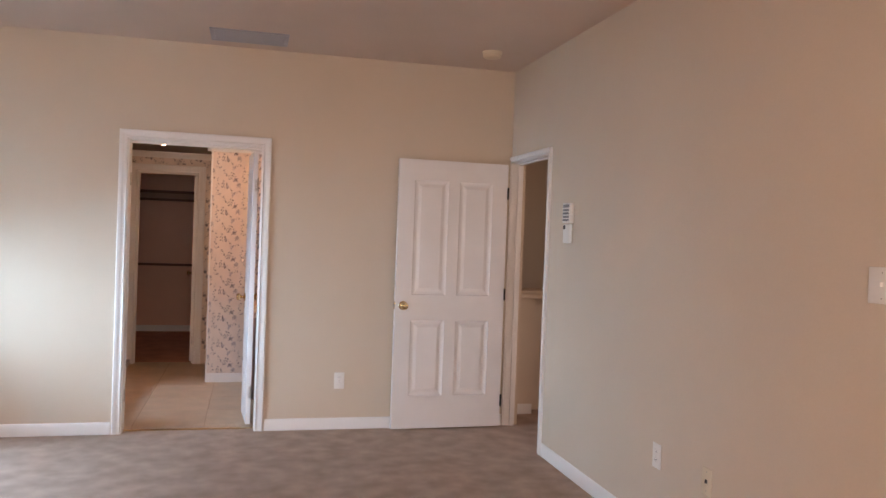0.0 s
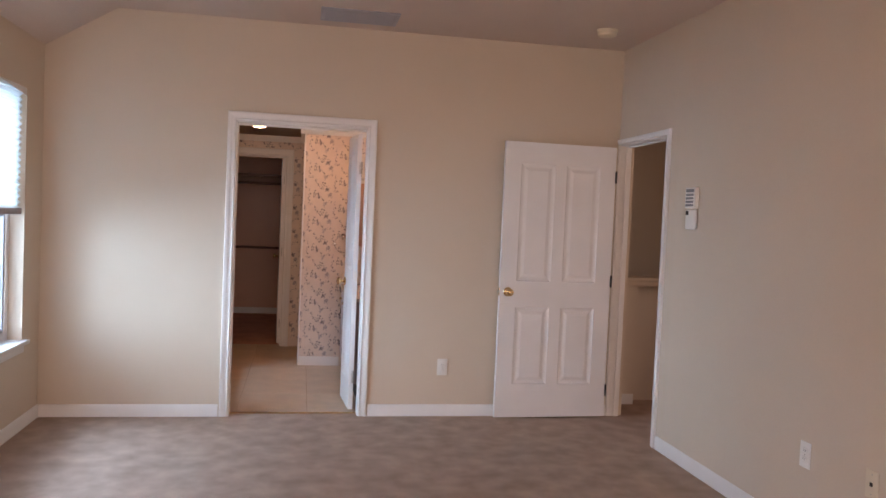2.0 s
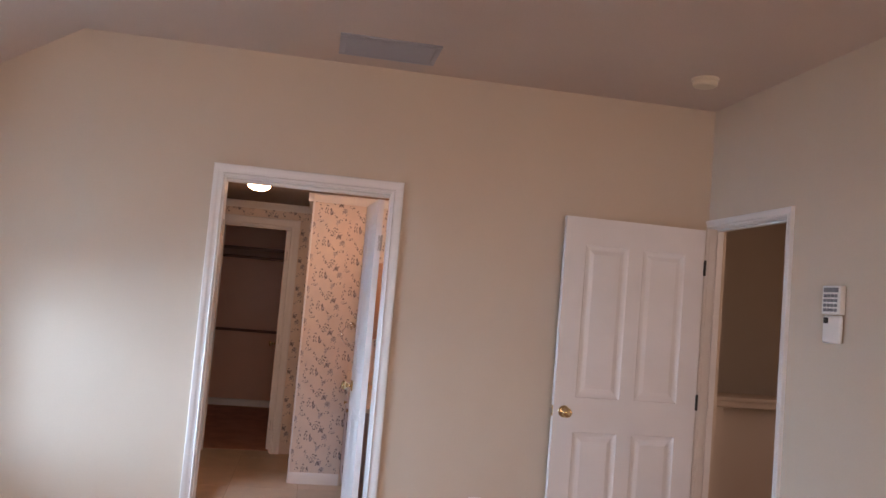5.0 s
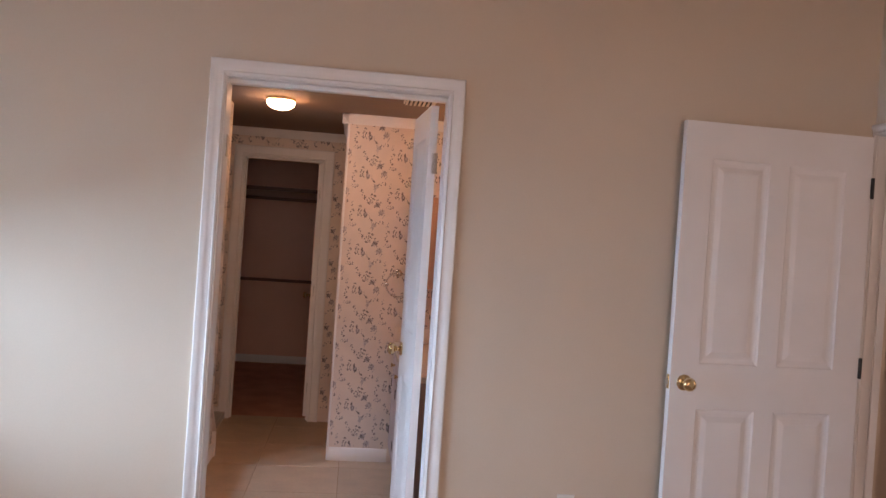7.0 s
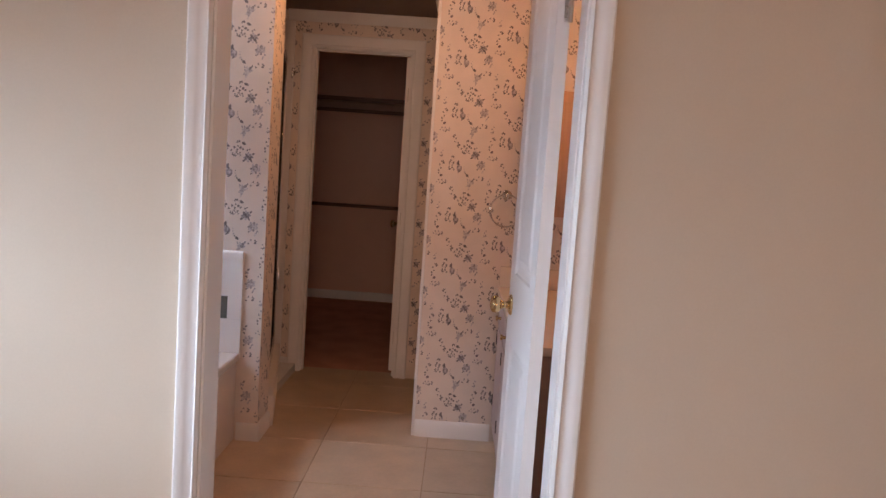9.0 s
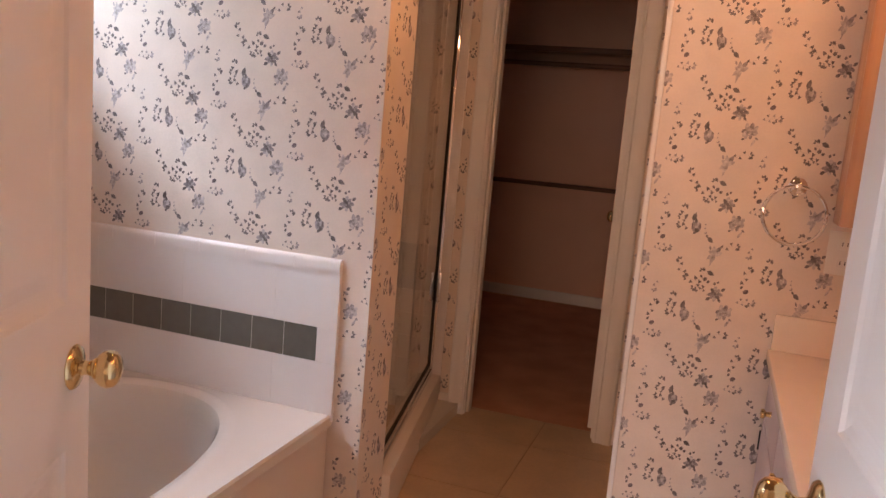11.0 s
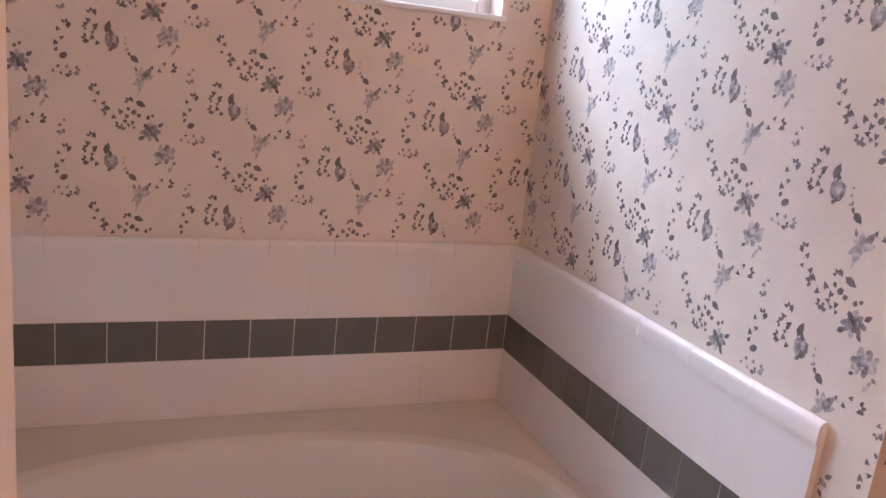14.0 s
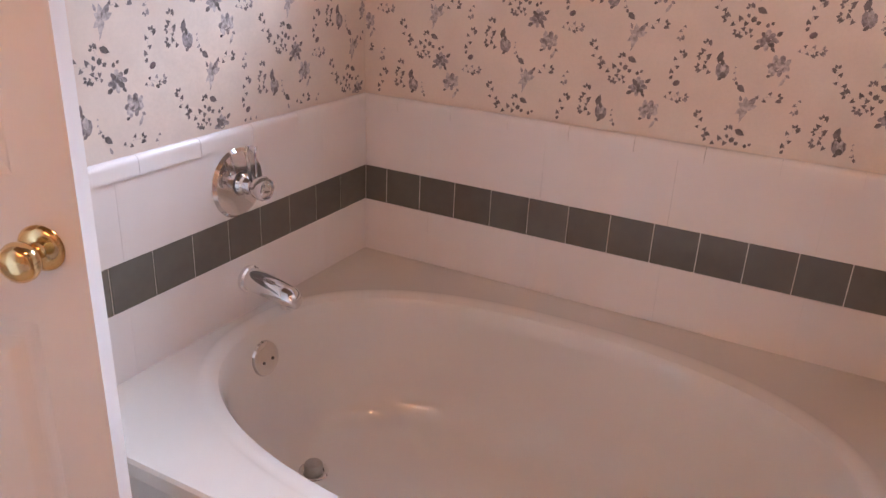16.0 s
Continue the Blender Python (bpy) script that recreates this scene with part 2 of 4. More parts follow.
# ---- plan ----
XL, XR, YB = -1.195, 2.857, -7.25          # bedroom
HC = 2.765                                # bedroom ceiling
BX, BXR = -1.428, 1.45                    # bathroom
BH = 2.25                                 # bathroom ceiling
WA = 0.117                                # thickness of the wall between
DX0, DX1, DH = 0.056, 0.952, 2.062        # bathroom doorway
EY0, EY1, EH = -0.795, -0.022, 2.050      # entry doorway in the side wall
YF = 1.648                                # wall at the foot of the tub
YV = 1.886                                # wall behind the vanity's end
YC = 2.935                                # wall before the closet
CX0, CX1, CH = -0.270, 0.325, 2.032       # closet doorway
YK = 5.66                                 # closet's back wall

# Bedroom shell
setting("floor", boxed(XL - 0.2, 5.3, YB - 0.2, 0.085, -0.12, 0.0), CARPET, "beige cut-pile carpet with faint tread marks", "carpet")
setting("wall_north", pierced('x', XL - 0.2, XR + 0.12, 0.0, WA, 0.0, 2.95, [(DX0 - 0.02, DX1 + 0.02, 0.0, DH + 0.02)]), PAINT, "cream painted bedroom wall with a doorway", "wall")
WY0, WY1, WZ0, WZ1 = -1.80, -0.318, 0.568, 2.150
setting("wall_west", pierced('y', YB - 0.15, 0.0, XL - 0.2, XL, 0.0, 2.95, [(WY0, WY1, WZ0, WZ1)]), PAINT, "cream painted wall with an arched window", "wall")
setting("wall_east", pierced('y', YB - 0.15, 0.0, XR, XR + 0.09, 0.0, 2.95, [(EY0 - 0.018, EY1 + 0.018, 0.0, EH + 0.018)]), PAINT, "cream painted wall with an entry doorway", "wall")
setting("wall_south", pierced('x', XL, XR, YB - 0.15, YB, 0.0, 2.95, [(-0.3, 2.1, 0.6, 2.2)]), PAINT, "cream painted wall with a wide assumed window, unseen", "wall")
setting("ceiling", prism([(XL - 0.25, 2.46), (XL, 2.485), (-0.745, HC), (XR + 0.2, HC), (XR + 0.2, 3.05), (XL - 0.25, 3.05)], 'y', YB - 0.2, 0.0), CEILING,
        "cream textured ceiling sloping down to the window wall", "ceiling")


def baseboard(name, axis, u0, u1, w, side, h=0.085, material=TRIM):
    """A moulded skirting on the wall face w; side is the way it stands out."""
    t = 0.013 * side
    prof = [(w, 0.0), (w + t, 0.0), (w + t, h - 0.02), (w + t * 0.75, h - 0.012), (w + t * 0.6, h - 0.004), (w + t * 0.3, h), (w, h)]
    if axis == 'y':
        bm = prism(prof, 'y', u0, u1)
    else:
        bm = prism(prof, 'x', u0, u1)
    return setting(name, bm, material, "white painted baseboard", "baseboard")


baseboard("baseboard_north_1", 'x', XL + 0.013, DX0 - 0.075, 0.0, -1)
baseboard("baseboard_north_2", 'x', DX1 + 0.075, XR - 0.013, 0.0, -1)
baseboard("baseboard_west", 'y', YB, 0.0, XL, 1)
baseboard("baseboard_east", 'y', YB, EY0 - 0.063, XR, -1)
baseboard("baseboard_south", 'x', XL + 0.013, XR - 0.013, YB, 1)

CASING = [(0.0, 0.0), (0.0, 0.011), (0.010, 0.017), (0.016, 0.012), (0.028, 0.012), (0.040, 0.016), (0.052, 0.020), (0.066, 0.020), (0.072, 0.016), (0.072, 0.0)]


def casing(name, axis, a, b, h, face, side, width=0.072, label="white painted moulded door casing"):
    """Mitred casing round an opening a..b, h high, on the wall face; side is the way it stands out."""
    bm = bmesh.new()
    s = width / 0.072
    rows = []
    for d, t in CASING:
        d, w = d * s, face + side * t
        pts = [(a - d, 0.0), (a - d, h + d), (b + d, h + d), (b + d, 0.0)]
        rows.append([bm.verts.new((u, w, z) if axis == 'x' else (w, u, z)) for u, z in pts])
    for r, q in zip(rows, rows[1:]):
        for i in range(3):
            bm.faces.new((r[i], r[i + 1], q[i + 1], q[i]))
    me = mesh_of(name, bm, TRIM)
    smooth(me, 25)
    return tagged(new(name, me), label, "door casing", kind="structure")


def jamb(name, axis, a, b, h, w0, w1, stop_at=None, stop_t=0.011):
    bm = bmesh.new()
    t = 0.018
    def bx(u0, u1, v0, v1, z0, z1):
        if axis == 'x':
            box(bm, u0, u1, v0, v1, z0, z1, 0.0015, 1)
        else:
            box(bm, v0, v1, u0, u1, z0, z1, 0.0015, 1)
    bx(a - t, a, w0, w1, 0, h)
    bx(b, b + t, w0, w1, 0, h)
    bx(a - t, b + t, w0, w1, h + 0.0002, h + t)
    if stop_at is not None:
        s0, s1 = stop_at
        bx(a + 0.0003, a + stop_t, s0, s1, 0, h - stop_t)
        bx(b - stop_t, b - 0.0003, s0, s1, 0, h - stop_t)
        bx(a + 0.0003, b - 0.0003, s0, s1, h - stop_t + 0.0003, h - 0.0003)
    return setting(name, bm, TRIM, "white painted door jamb", "door jamb")


casing("trim_bath_door", 'x', DX0 - 0.006, DX1 + 0.006, DH + 0.006, 0.0, -1, 0.061)
jamb("jamb_bath_door", 'x', DX0, DX1, DH, 0.0, WA + 0.006)
setting("trim_head_stop", boxed(DX0 + 0.001, DX1 - 0.001, 0.040, 0.080, DH - 0.020, DH - 0.0005, 0.002), TRIM, "white painted door stop under the head jamb", "door stop")
for z in (0.25, 1.79):
    part("hinge_plate", boxed(DX0 - 0.0005, DX0 + 0.0025, 0.062, 0.112, z - 0.045, z + 0.045, 0.001, seg=1), STEEL, OBJ["jamb_bath_door"], "grey steel hinge plate")
casing("trim_bath_door_inner", 'x', DX0 - 0.006, DX1 + 0.006, DH + 0.006, WA + 0.006, 1, 0.060)
casing("trim_entry", 'y', EY0 - 0.004, EY1 + 0.004, EH + 0.004, XR, -1, 0.045)
jamb("jamb_entry", 'y', EY0, EY1, EH, XR, XR + 0.09, (XR + 0.045, XR + 0.075))
for z in (0.20, 0.25):
    part("screw_hole", turned([(0.0, 0.0), (0.006, 0.0), (0.0, 0.001)], pose(XR + 0.055, EY1 - 0.0002, z + 0.05, 90, 0, 0), 10), DARK, OBJ["jamb_entry"])


# ---- doors ----
def panel_face(bm, xs, zs, panels, y, s):
    """One face of a moulded door: flat stiles and rails, with sunk and raised panels."""
    cache = {}

    def v(x, z, d=0.0):
        k = (round(x, 5), round(z, 5), round(d, 5))
        if k not in cache:
            cache[k] = bm.verts.new((x, y - s * d, z))
        return cache[k]
    for i in range(len(xs) - 1):
        for k in range(len(zs) - 1):
            a, b, c, d = xs[i], xs[i + 1], zs[k], zs[k + 1]
            if (i, k) not in panels:
                bm.faces.new((v(a, c), v(b, c), v(b, d), v(a, d)))
                continue
            prev = [v(a, c), v(b, c), v(b, d), v(a, d)]
            for inset, depth in ((0.006, 0.0045), (0.016, 0.0075), (0.022, 0.0085), (0.030, 0.0085), (0.052, 0.0025), (0.056, 0.002)):
                cur = [v(a + inset, c + inset, depth), v(b - inset, c + inset, depth), v(b - inset, d - inset, depth), v(a + inset, d - inset, depth)]
                for e in range(4):
                    bm.faces.new((prev[e], prev[(e + 1) % 4], cur[(e + 1) % 4], cur[e]))
                prev = cur
            bm.faces.new(prev)
    return cache


def door_leaf(w, h, cols, rows, t=0.035):
    """A moulded panel door from the hinge at x = 0 to x = w; front face at y = 0, back at y = t."""
    bm = bmesh.new()
    xs = sorted({0.0, w, *[c for p in cols for c in p]})
    zs = sorted({0.0, h, *[r for p in rows for r in p]})
    panels = {(xs.index(a), zs.index(c)) for a, b in cols for c, d in rows}
    f = panel_face(bm, xs, zs, panels, 0.0, -1)
    g = panel_face(bm, xs, zs, panels, t, 1)
    F = lambda x, z: f[(round(x, 5), round(z, 5), 0.0)]
    G = lambda x, z: g[(round(x, 5), round(z, 5), 0.0)]
    for i in range(len(xs) - 1):
        for z in (0.0, h):
            bm.faces.new((F(xs[i], z), F(xs[i + 1], z), G(xs[i + 1], z), G(xs[i], z)))
    for k in range(len(zs) - 1):
        for x in (0.0, w):
            bm.faces.new((F(x, zs[k]), F(x, zs[k + 1]), G(x, zs[k + 1]), G(x, zs[k])))
    return bm


ROSE = [(0.0, 0.0), (0.033, 0.0), (0.034, 0.002), (0.031, 0.006), (0.024, 0.009), (0.019, 0.010), (0.013, 0.012)]
STEM = [(0.013, 0.011), (0.011, 0.016), (0.0105, 0.022), (0.013, 0.028), (0.016, 0.031), (0.016, 0.033)]
KNOB = [(0.015, 0.032), (0.021, 0.036), (0.0265, 0.043), (0.0285, 0.051), (0.0265, 0.059), (0.020, 0.065), (0.010, 0.068), (0.0, 0.069)]


def knob_set(leaf, x, z, t, front=True, back=True, material=None):
    material = material or BRASS
    for on, y, turn in ((front, 0.0, 90), (back, t, -90)):
        if on:
            m = pose(x, y, z, turn, 0, 0)
            k = part("knob", turned(KNOB, m), material, leaf, "polished brass knob", local=True)
            part("rose", turned(ROSE, m), material, k, local=True)
            part("stem", turned(STEM, m, 16), material, k, local=True)


def hinge_set(leaf, heights, y, material=None, dx=0.0):
    for z in heights:
        bm = bmesh.new()
        lathe(bm, [(0.0, -0.045), (0.006, -0.045), (0.006, 0.045), (0.0, 0.045)], pose(-0.004 + dx, y, z), 10)
        box(bm, 0.0 + dx, 0.003 + dx, min(y, 0.0175), max(y, 0.0175), z - 0.044, z + 0.044)
        part("hinge", bm, material or STEEL, leaf, local=True)


# Entry door, four panels, folded back along the wall.
leaf_w, leaf_h = 0.858, 2.022
entry = thing("door_1", "white four-panel entry door standing open along the wall", "door", pose(2.806, -0.034, 0.012, 0, 0, 180.0 + 1.8))
# Turned by half a turn, so its face towards the room is the one at y = t.
part("slab", door_leaf(leaf_w, leaf_h, [(0.122, 0.385), (0.473, 0.736)], [(0.245, 0.815), (1.005, 1.868)]), DOOR, entry, local=True, soft=False)
knob_set(entry, leaf_w - 0.062, 0.925, 0.035, front=False)
part("latch_plate", boxed(leaf_w - 0.001, leaf_w + 0.003, 0.008, 0.027, 0.895, 0.955, 0.001), BRASS, entry, local=True)
part("latch_bolt", boxed(leaf_w + 0.002, leaf_w + 0.013, 0.012, 0.023, 0.913, 0.937, 0.002), STEEL, entry, local=True)
hinge_set(entry, (0.20, 1.02, 1.80), 0.040, DARK)

# The two narrow leaves of the bathroom doorway.
def bath_leaf(name, label, x, y, direction, w, mirror):
    ob = thing(name, label, "door", pose(x, y, 0.012, 0, 0, direction))
    part("slab", door_leaf(w, 2.03, [(0.085, w - 0.085)], [(0.21, 0.80), (1.02, 1.90)]), DOOR, ob, local=True, soft=False)
    knob_set(ob, w - 0.060, 0.918, 0.035)
    hinge_set(ob, (0.24, 1.78), 0.0 if mirror else 0.035, STEEL)
    return ob


bath_leaf("door_2", "white narrow panelled double-door leaf opened into the bathroom", -0.005, 0.147, 113.3, 0.402, False)
bath_leaf("door_3", "white narrow panelled double-door leaf opened towards the vanity", 0.930, 0.150, 94.5, 0.450, True)

# ---- bathroom shell ----
setting("floor_bath", boxed(BX - 0.1, BXR + 0.1, 0.085, YC + 0.115, -0.12, -0.004), FLOOR_GROUT, "beige grout bed under the bathroom tiles", "floor")
BW0, BW1, BZ0, BZ1 = 0.27, 1.503, 1.512, 2.08
setting("wall_bath_south", pierced('x', BX - 0.15, BXR + 0.12, WA, WA + 0.006, 0.0, BH + 0.1, [(DX0 - 0.02, DX1 + 0.02, 0.0, DH + 0.02)]), PAPER, "flower-printed wallpaper on the bathroom side", "wall")
setting("wall_bath_west", pierced('y', WA, YC + 0.12, BX - 0.16, BX, 0.0, BH + 0.1, [(BW0, BW1, BZ0, BZ1)]), PAPER, "flower-printed wallpaper wall with a high window", "wall")
setting("wall_stub", boxed(BX, -0.211, YF, YF + 0.20, 0.0, BH + 0.1), PAPER, "flower-printed wallpaper wall between tub and shower", "wall")
setting("wall_vanity_end", boxed(0.517, BXR + 0.12, YV, YC, 0.0, BH + 0.1), PAPER, "flower-printed wallpaper wall beside the vanity", "wall")
setting("wall_bath_east", boxed(BXR, BXR + 0.12, WA + 0.006, YV, 0.0, BH + 0.1), PAPER, "flower-printed wallpaper wall behind the vanity", "wall")
setting("wall_closet_front", pierced('x', BX - 0.16, BXR + 0.12, YC, YC + 0.115, 0.0, BH + 0.1, [(CX0 - 0.018, CX1 + 0.018, 0.0, CH + 0.018)]), PAPER, "flower-printed wallpaper wall with the closet doorway", "wall")
setting("ceiling_bath", boxed(BX - 0.16, BXR + 0.12, WA, YC + 0.115, BH, BH + 0.12), BATH_CEILING_SHADED, "beige bathroom ceiling with its shade put into the colour", "ceiling")
casing("trim_closet", 'x', CX0 - 0.004, CX1 + 0.004, CH + 0.004, YC, -1, 0.078)
jamb("jamb_closet", 'x', CX0, CX1, CH, YC, YC + 0.115, (YC + 0.03, YC + 0.068))

# Closet
setting("floor_closet", boxed(-1.4, 1.3, YC + 0.115, YK + 0.1, -0.12, 0.0), CLOSET_CARPET, "brown closet carpet", "carpet")
CLOSET_PAINT = mat("closet_paint", (0.82, 0.53, 0.41), 0.8, vary=0.03, scale=2, bump=0.1, bump_scale=120)
setting("wall_closet_back", boxed(-1.5, 1.4, YK, YK + 0.1, 0.0, 2.5), CLOSET_PAINT, "beige painted closet back wall", "wall")
setting("wall_closet_west", boxed(-1.5, -1.3, YC + 0.115, YK, 0.0, 2.5), CLOSET_PAINT, "beige painted closet side wall", "wall")
setting("wall_closet_east", boxed(1.2, 1.4, YC + 0.115, YK, 0.0, 2.5), CLOSET_PAINT, "beige painted closet side wall", "wall")
setting("ceiling_closet", boxed(-1.5, 1.4, YC + 0.115, YK + 0.1, 2.42, 2.52), CLOSET_PAINT, "beige painted closet ceiling", "ceiling")
baseboard("baseboard_closet", 'x', -1.3, 1.2, YK, -1)

# Hall behind the entry door
setting("wall_hall_north", boxed(XR + 0.09, 5.4, 1.70, 1.80, 0.0, 2.95), PAINT, "cream painted hall wall", "wall")
# Unseen wall; its opening is made up to go with the hall fill.
setting("wall_hall_east", pierced('y', -2.5, 1.7, 5.3, 5.4, 0.0, 2.95, [(-1.9, -0.5, 0.9, 2.2)]), PAINT, "unseen cream hall wall with an added opening", "wall")
setting("wall_hall_south", boxed(XR + 0.09, 5.4, -2.6, -2.5, 0.0, 2.95), PAINT, "cream painted hall wall", "wall")
setting("wall_hall_west", boxed(XR + 0.0, XR + 0.09, 0.0, 1.8, 0.0, 2.95), PAINT, "cream painted hall wall", "wall")
setting("ceiling_hall", boxed(XR + 0.09, 5.4, -2.6, 1.8, 2.6, 2.7), CEILING, "cream hall ceiling", "ceiling")
setting("floor_hall", boxed(XR + 0.09, 5.4, 0.085, 1.8, -0.12, 0.0), CARPET, "beige hall carpet", "carpet")
knee = thing("half_wall", "cream half wall with a moulded cap beside the stairs", "half wall", pose(3.2, 0.40, 0))
part("body", boxed(XR + 0.09, 3.23, 0.36, 0.47, 0.0, 1.012), PAINT, knee)
part("return_body", boxed(3.23, 4.4, 0.50, 0.60, 0.0, 1.012), PAINT, knee)
part("cap", boxed(XR + 0.09, 4.4, 0.335, 0.62, 1.012, 1.038, 0.006), PAINT, knee, "cream painted cap board")
part("cap_moulding", boxed(XR + 0.09, 4.4, 0.347, 0.359, 0.972, 1.012, 0.004), PAINT, knee)
part("skirting", boxed(XR + 0.09, 3.23, 0.348, 0.36, 0.0, 0.085, 0.003), TRIM, knee)


# ---- wallpaper print ----
def oval(x, y, lx, ly, turn, colour, n=7):
    c, s = math.cos(radians(turn)), math.sin(radians(turn))
    return colour, [(x + c * lx * math.cos(2 * math.pi * i / n) - s * ly * math.sin(2 * math.pi * i / n),
                     y + s * lx * math.cos(2 * math.pi * i / n) + c * ly * math.sin(2 * math.pi * i / n)) for i in range(n)]


def leafshape(x, y, ln, w, turn, colour):
    c, s = math.cos(radians(turn)), math.sin(radians(turn))
    return colour, [(x + c * a * ln - s * b * w, y + s * a * ln + c * b * w) for a, b in ((-0.5, 0), (-0.2, 0.5), (0.15, 0.42), (0.5, 0), (0.15, -0.42), (-0.2, -0.5))]


def dart(x, y, ln, w, turn, colour):
    """A small three-cornered leaf with a notched base."""
    c, s = math.cos(radians(turn)), math.sin(radians(turn))
    return colour, [(x + c * a * ln - s * b * w, y + s * a * ln + c * b * w) for a, b in ((-0.28, 0), (-0.45, 0.42), (-0.05, 0.40), (0.52, 0), (-0.05, -0.40), (-0.45, -0.42))]


def sprig(rng, x, y, dx, dy, count, size, colour=0):
    """Small leaves set alternately along a curved, hair-thin stalk, with three at the tip."""
    out = []
    a = math.degrees(math.atan2(dy, dx))
    ln = math.hypot(dx, dy)
    nx, ny = -dy / ln, dx / ln
    for i in range(count):
        f = i / max(1, count - 1)
        side = -1 if i % 2 else 1
        bow = 0.12 * ln * math.sin(math.pi * f)
        px, py = x + dx * f + nx * (bow + side * size * 0.55), y + dy * f + ny * (bow + side * size * 0.55)
        s = size * rng.uniform(0.75, 1.15)
        out.append(dart(px, py, s, s * 0.8, a + side * rng.uniform(35, 70), colour))
    for turn in (-55, 0, 55):
        c, s = math.cos(radians(a + turn)), math.sin(radians(a + turn))
        out.append(leafshape(x + dx + c * size * 0.6, y + dy + s * size * 0.6, size * 0.8, size * 0.5, a + turn, colour))
    for i in range(5):
        f = (i + 0.5) / 5
        bow = 0.12 * ln * math.sin(math.pi * f)
        out.append(leafshape(x + dx * f + nx * bow, y + dy * f + ny * bow, ln / 5, 1.1, a, 2))
    return out


def bloom(rng, x, y, r, petals, colours, squash=0.9):
    """A loose round flower of overlapping petals with small strokes in it."""
    out = []
    for i in range(petals):
        a = 360 * i / petals + rng.uniform(-14, 14)
        k = rng.uniform(0.5, 0.68)
        out.append(oval(x + k * r * math.cos(radians(a)), y + k * r * squash * math.sin(radians(a)), r * rng.uniform(0.34, 0.44), r * rng.uniform(0.20, 0.27), a + rng.uniform(-30, 30), colours[i % len(colours)]))
    for i in range(petals):
        a = 360 * (i + 0.5) / petals
        out.append(leafshape(x + 0.42 * r * math.cos(radians(a)), y + 0.42 * r * math.sin(radians(a)), r * 0.5, r * 0.10, a + 80, colours[-1]))
    return out


def motif():
    """One repeat of the print: a tulip, a dark bloom, a pale rose, a lily and sprigs."""
    r = random.Random(5)
    s = []
    # tulip
    s += [oval(-8, -2, 10, 20, 6, 1), oval(9, -4, 10, 18, -8, 1), oval(2, 5, 8, 15, 0, 2), leafshape(-10, 32, 34, 17, 75, 0), leafshape(-2, 18, 20, 11, 100, 0), oval(4, -15, 9, 9, 0, 0), leafshape(-14, 4, 26, 4, 85, 0), leafshape(14, 0, 24, 4, 95, 0), leafshape(-2, -24, 18, 9, 40, 0)]
    s += sprig(r, -36, -4, -26, 2, 3, 15) + sprig(r, -40, 16, -10, 46, 4, 15) + sprig(r, -44, 30, -18, -2, 2, 13) + sprig(r, 31, 8, 5, -28, 3, 7, 1) + [leafshape(58, -44, 28, 16, -40, 0), leafshape(44, -32, 13, 8, -70, 0)]
    # pale rose
    s += bloom(r, 143, 24, 32, 10, (2, 2, 1)) + bloom(r, 145, 26, 19, 6, (2, 1, 2)) + [oval(143, 26, 8, 7, 0, 2), leafshape(160, -14, 32, 9, 60, 2), leafshape(122, -4, 13, 8, 20, 0), leafshape(170, 0, 14, 8, -30, 1)]
    # dark bloom
    s += bloom(r, 103, 86, 28, 8, (1, 1, 2, 0)) + bloom(r, 101, 84, 17, 5, (1, 0, 1)) + [oval(103, 86, 7, 6, 0, 0), leafshape(80, 66, 22, 12, 30, 0), leafshape(130, 104, 20, 11, 40, 0), leafshape(120, 64, 18, 9, -50, 0)]
    s += [leafshape(76, 157, 30, 16, -25, 0), leafshape(58, 134, 17, 14, 80, 0), leafshape(72, 126, 14, 11, 30, 0), leafshape(44, 142, 13, 9, -60, 0)]
    s += sprig(r, 58, 98, -26, -4, 3, 11) + sprig(r, 40, 130, -50, 2, 4, 16) + sprig(r, -14, 138, -30, 52, 5, 15) + sprig(r, 52, 112, -30, -14, 3, 14) + sprig(r, 66, 140, -20, 22, 2, 14) + [leafshape(96, 122, 13, 10, 80, 0), leafshape(108, 128, 11, 8, 40, 0)]
    # lily
    for a, ln in ((55, 46), (20, 34), (100, 36), (150, 28), (215, 36), (250, 40)):
        s.append(leafshape(80 + 0.4 * ln * math.cos(radians(a)), -94 + 0.4 * ln * math.sin(radians(a)), ln, 17, a, 2 if a != 55 else 1))
    s += [leafshape(72, -126, 30, 4, 65, 2), leafshape(62, -70, 18, 8, 110, 1)]
    s += sprig(r, 106, -70, 50, 12, 4, 16) + sprig(r, 206, -58, -2, -28, 3, 13, 1)
    # hanging sprig with a bud
    s += sprig(r, 200, 136, 16, 50, 4, 15) + [oval(211, 108, 11, 8, 30, 3), oval(214, 106, 5, 4, 0, 0), leafshape(194, 122, 14, 9, 60, 0)]
    s += sprig(r, 188, 60, 52, 12, 4, 14, 1) + sprig(r, 196, 74, 26, -10, 2, 12)
    return s


MOTIF = motif()


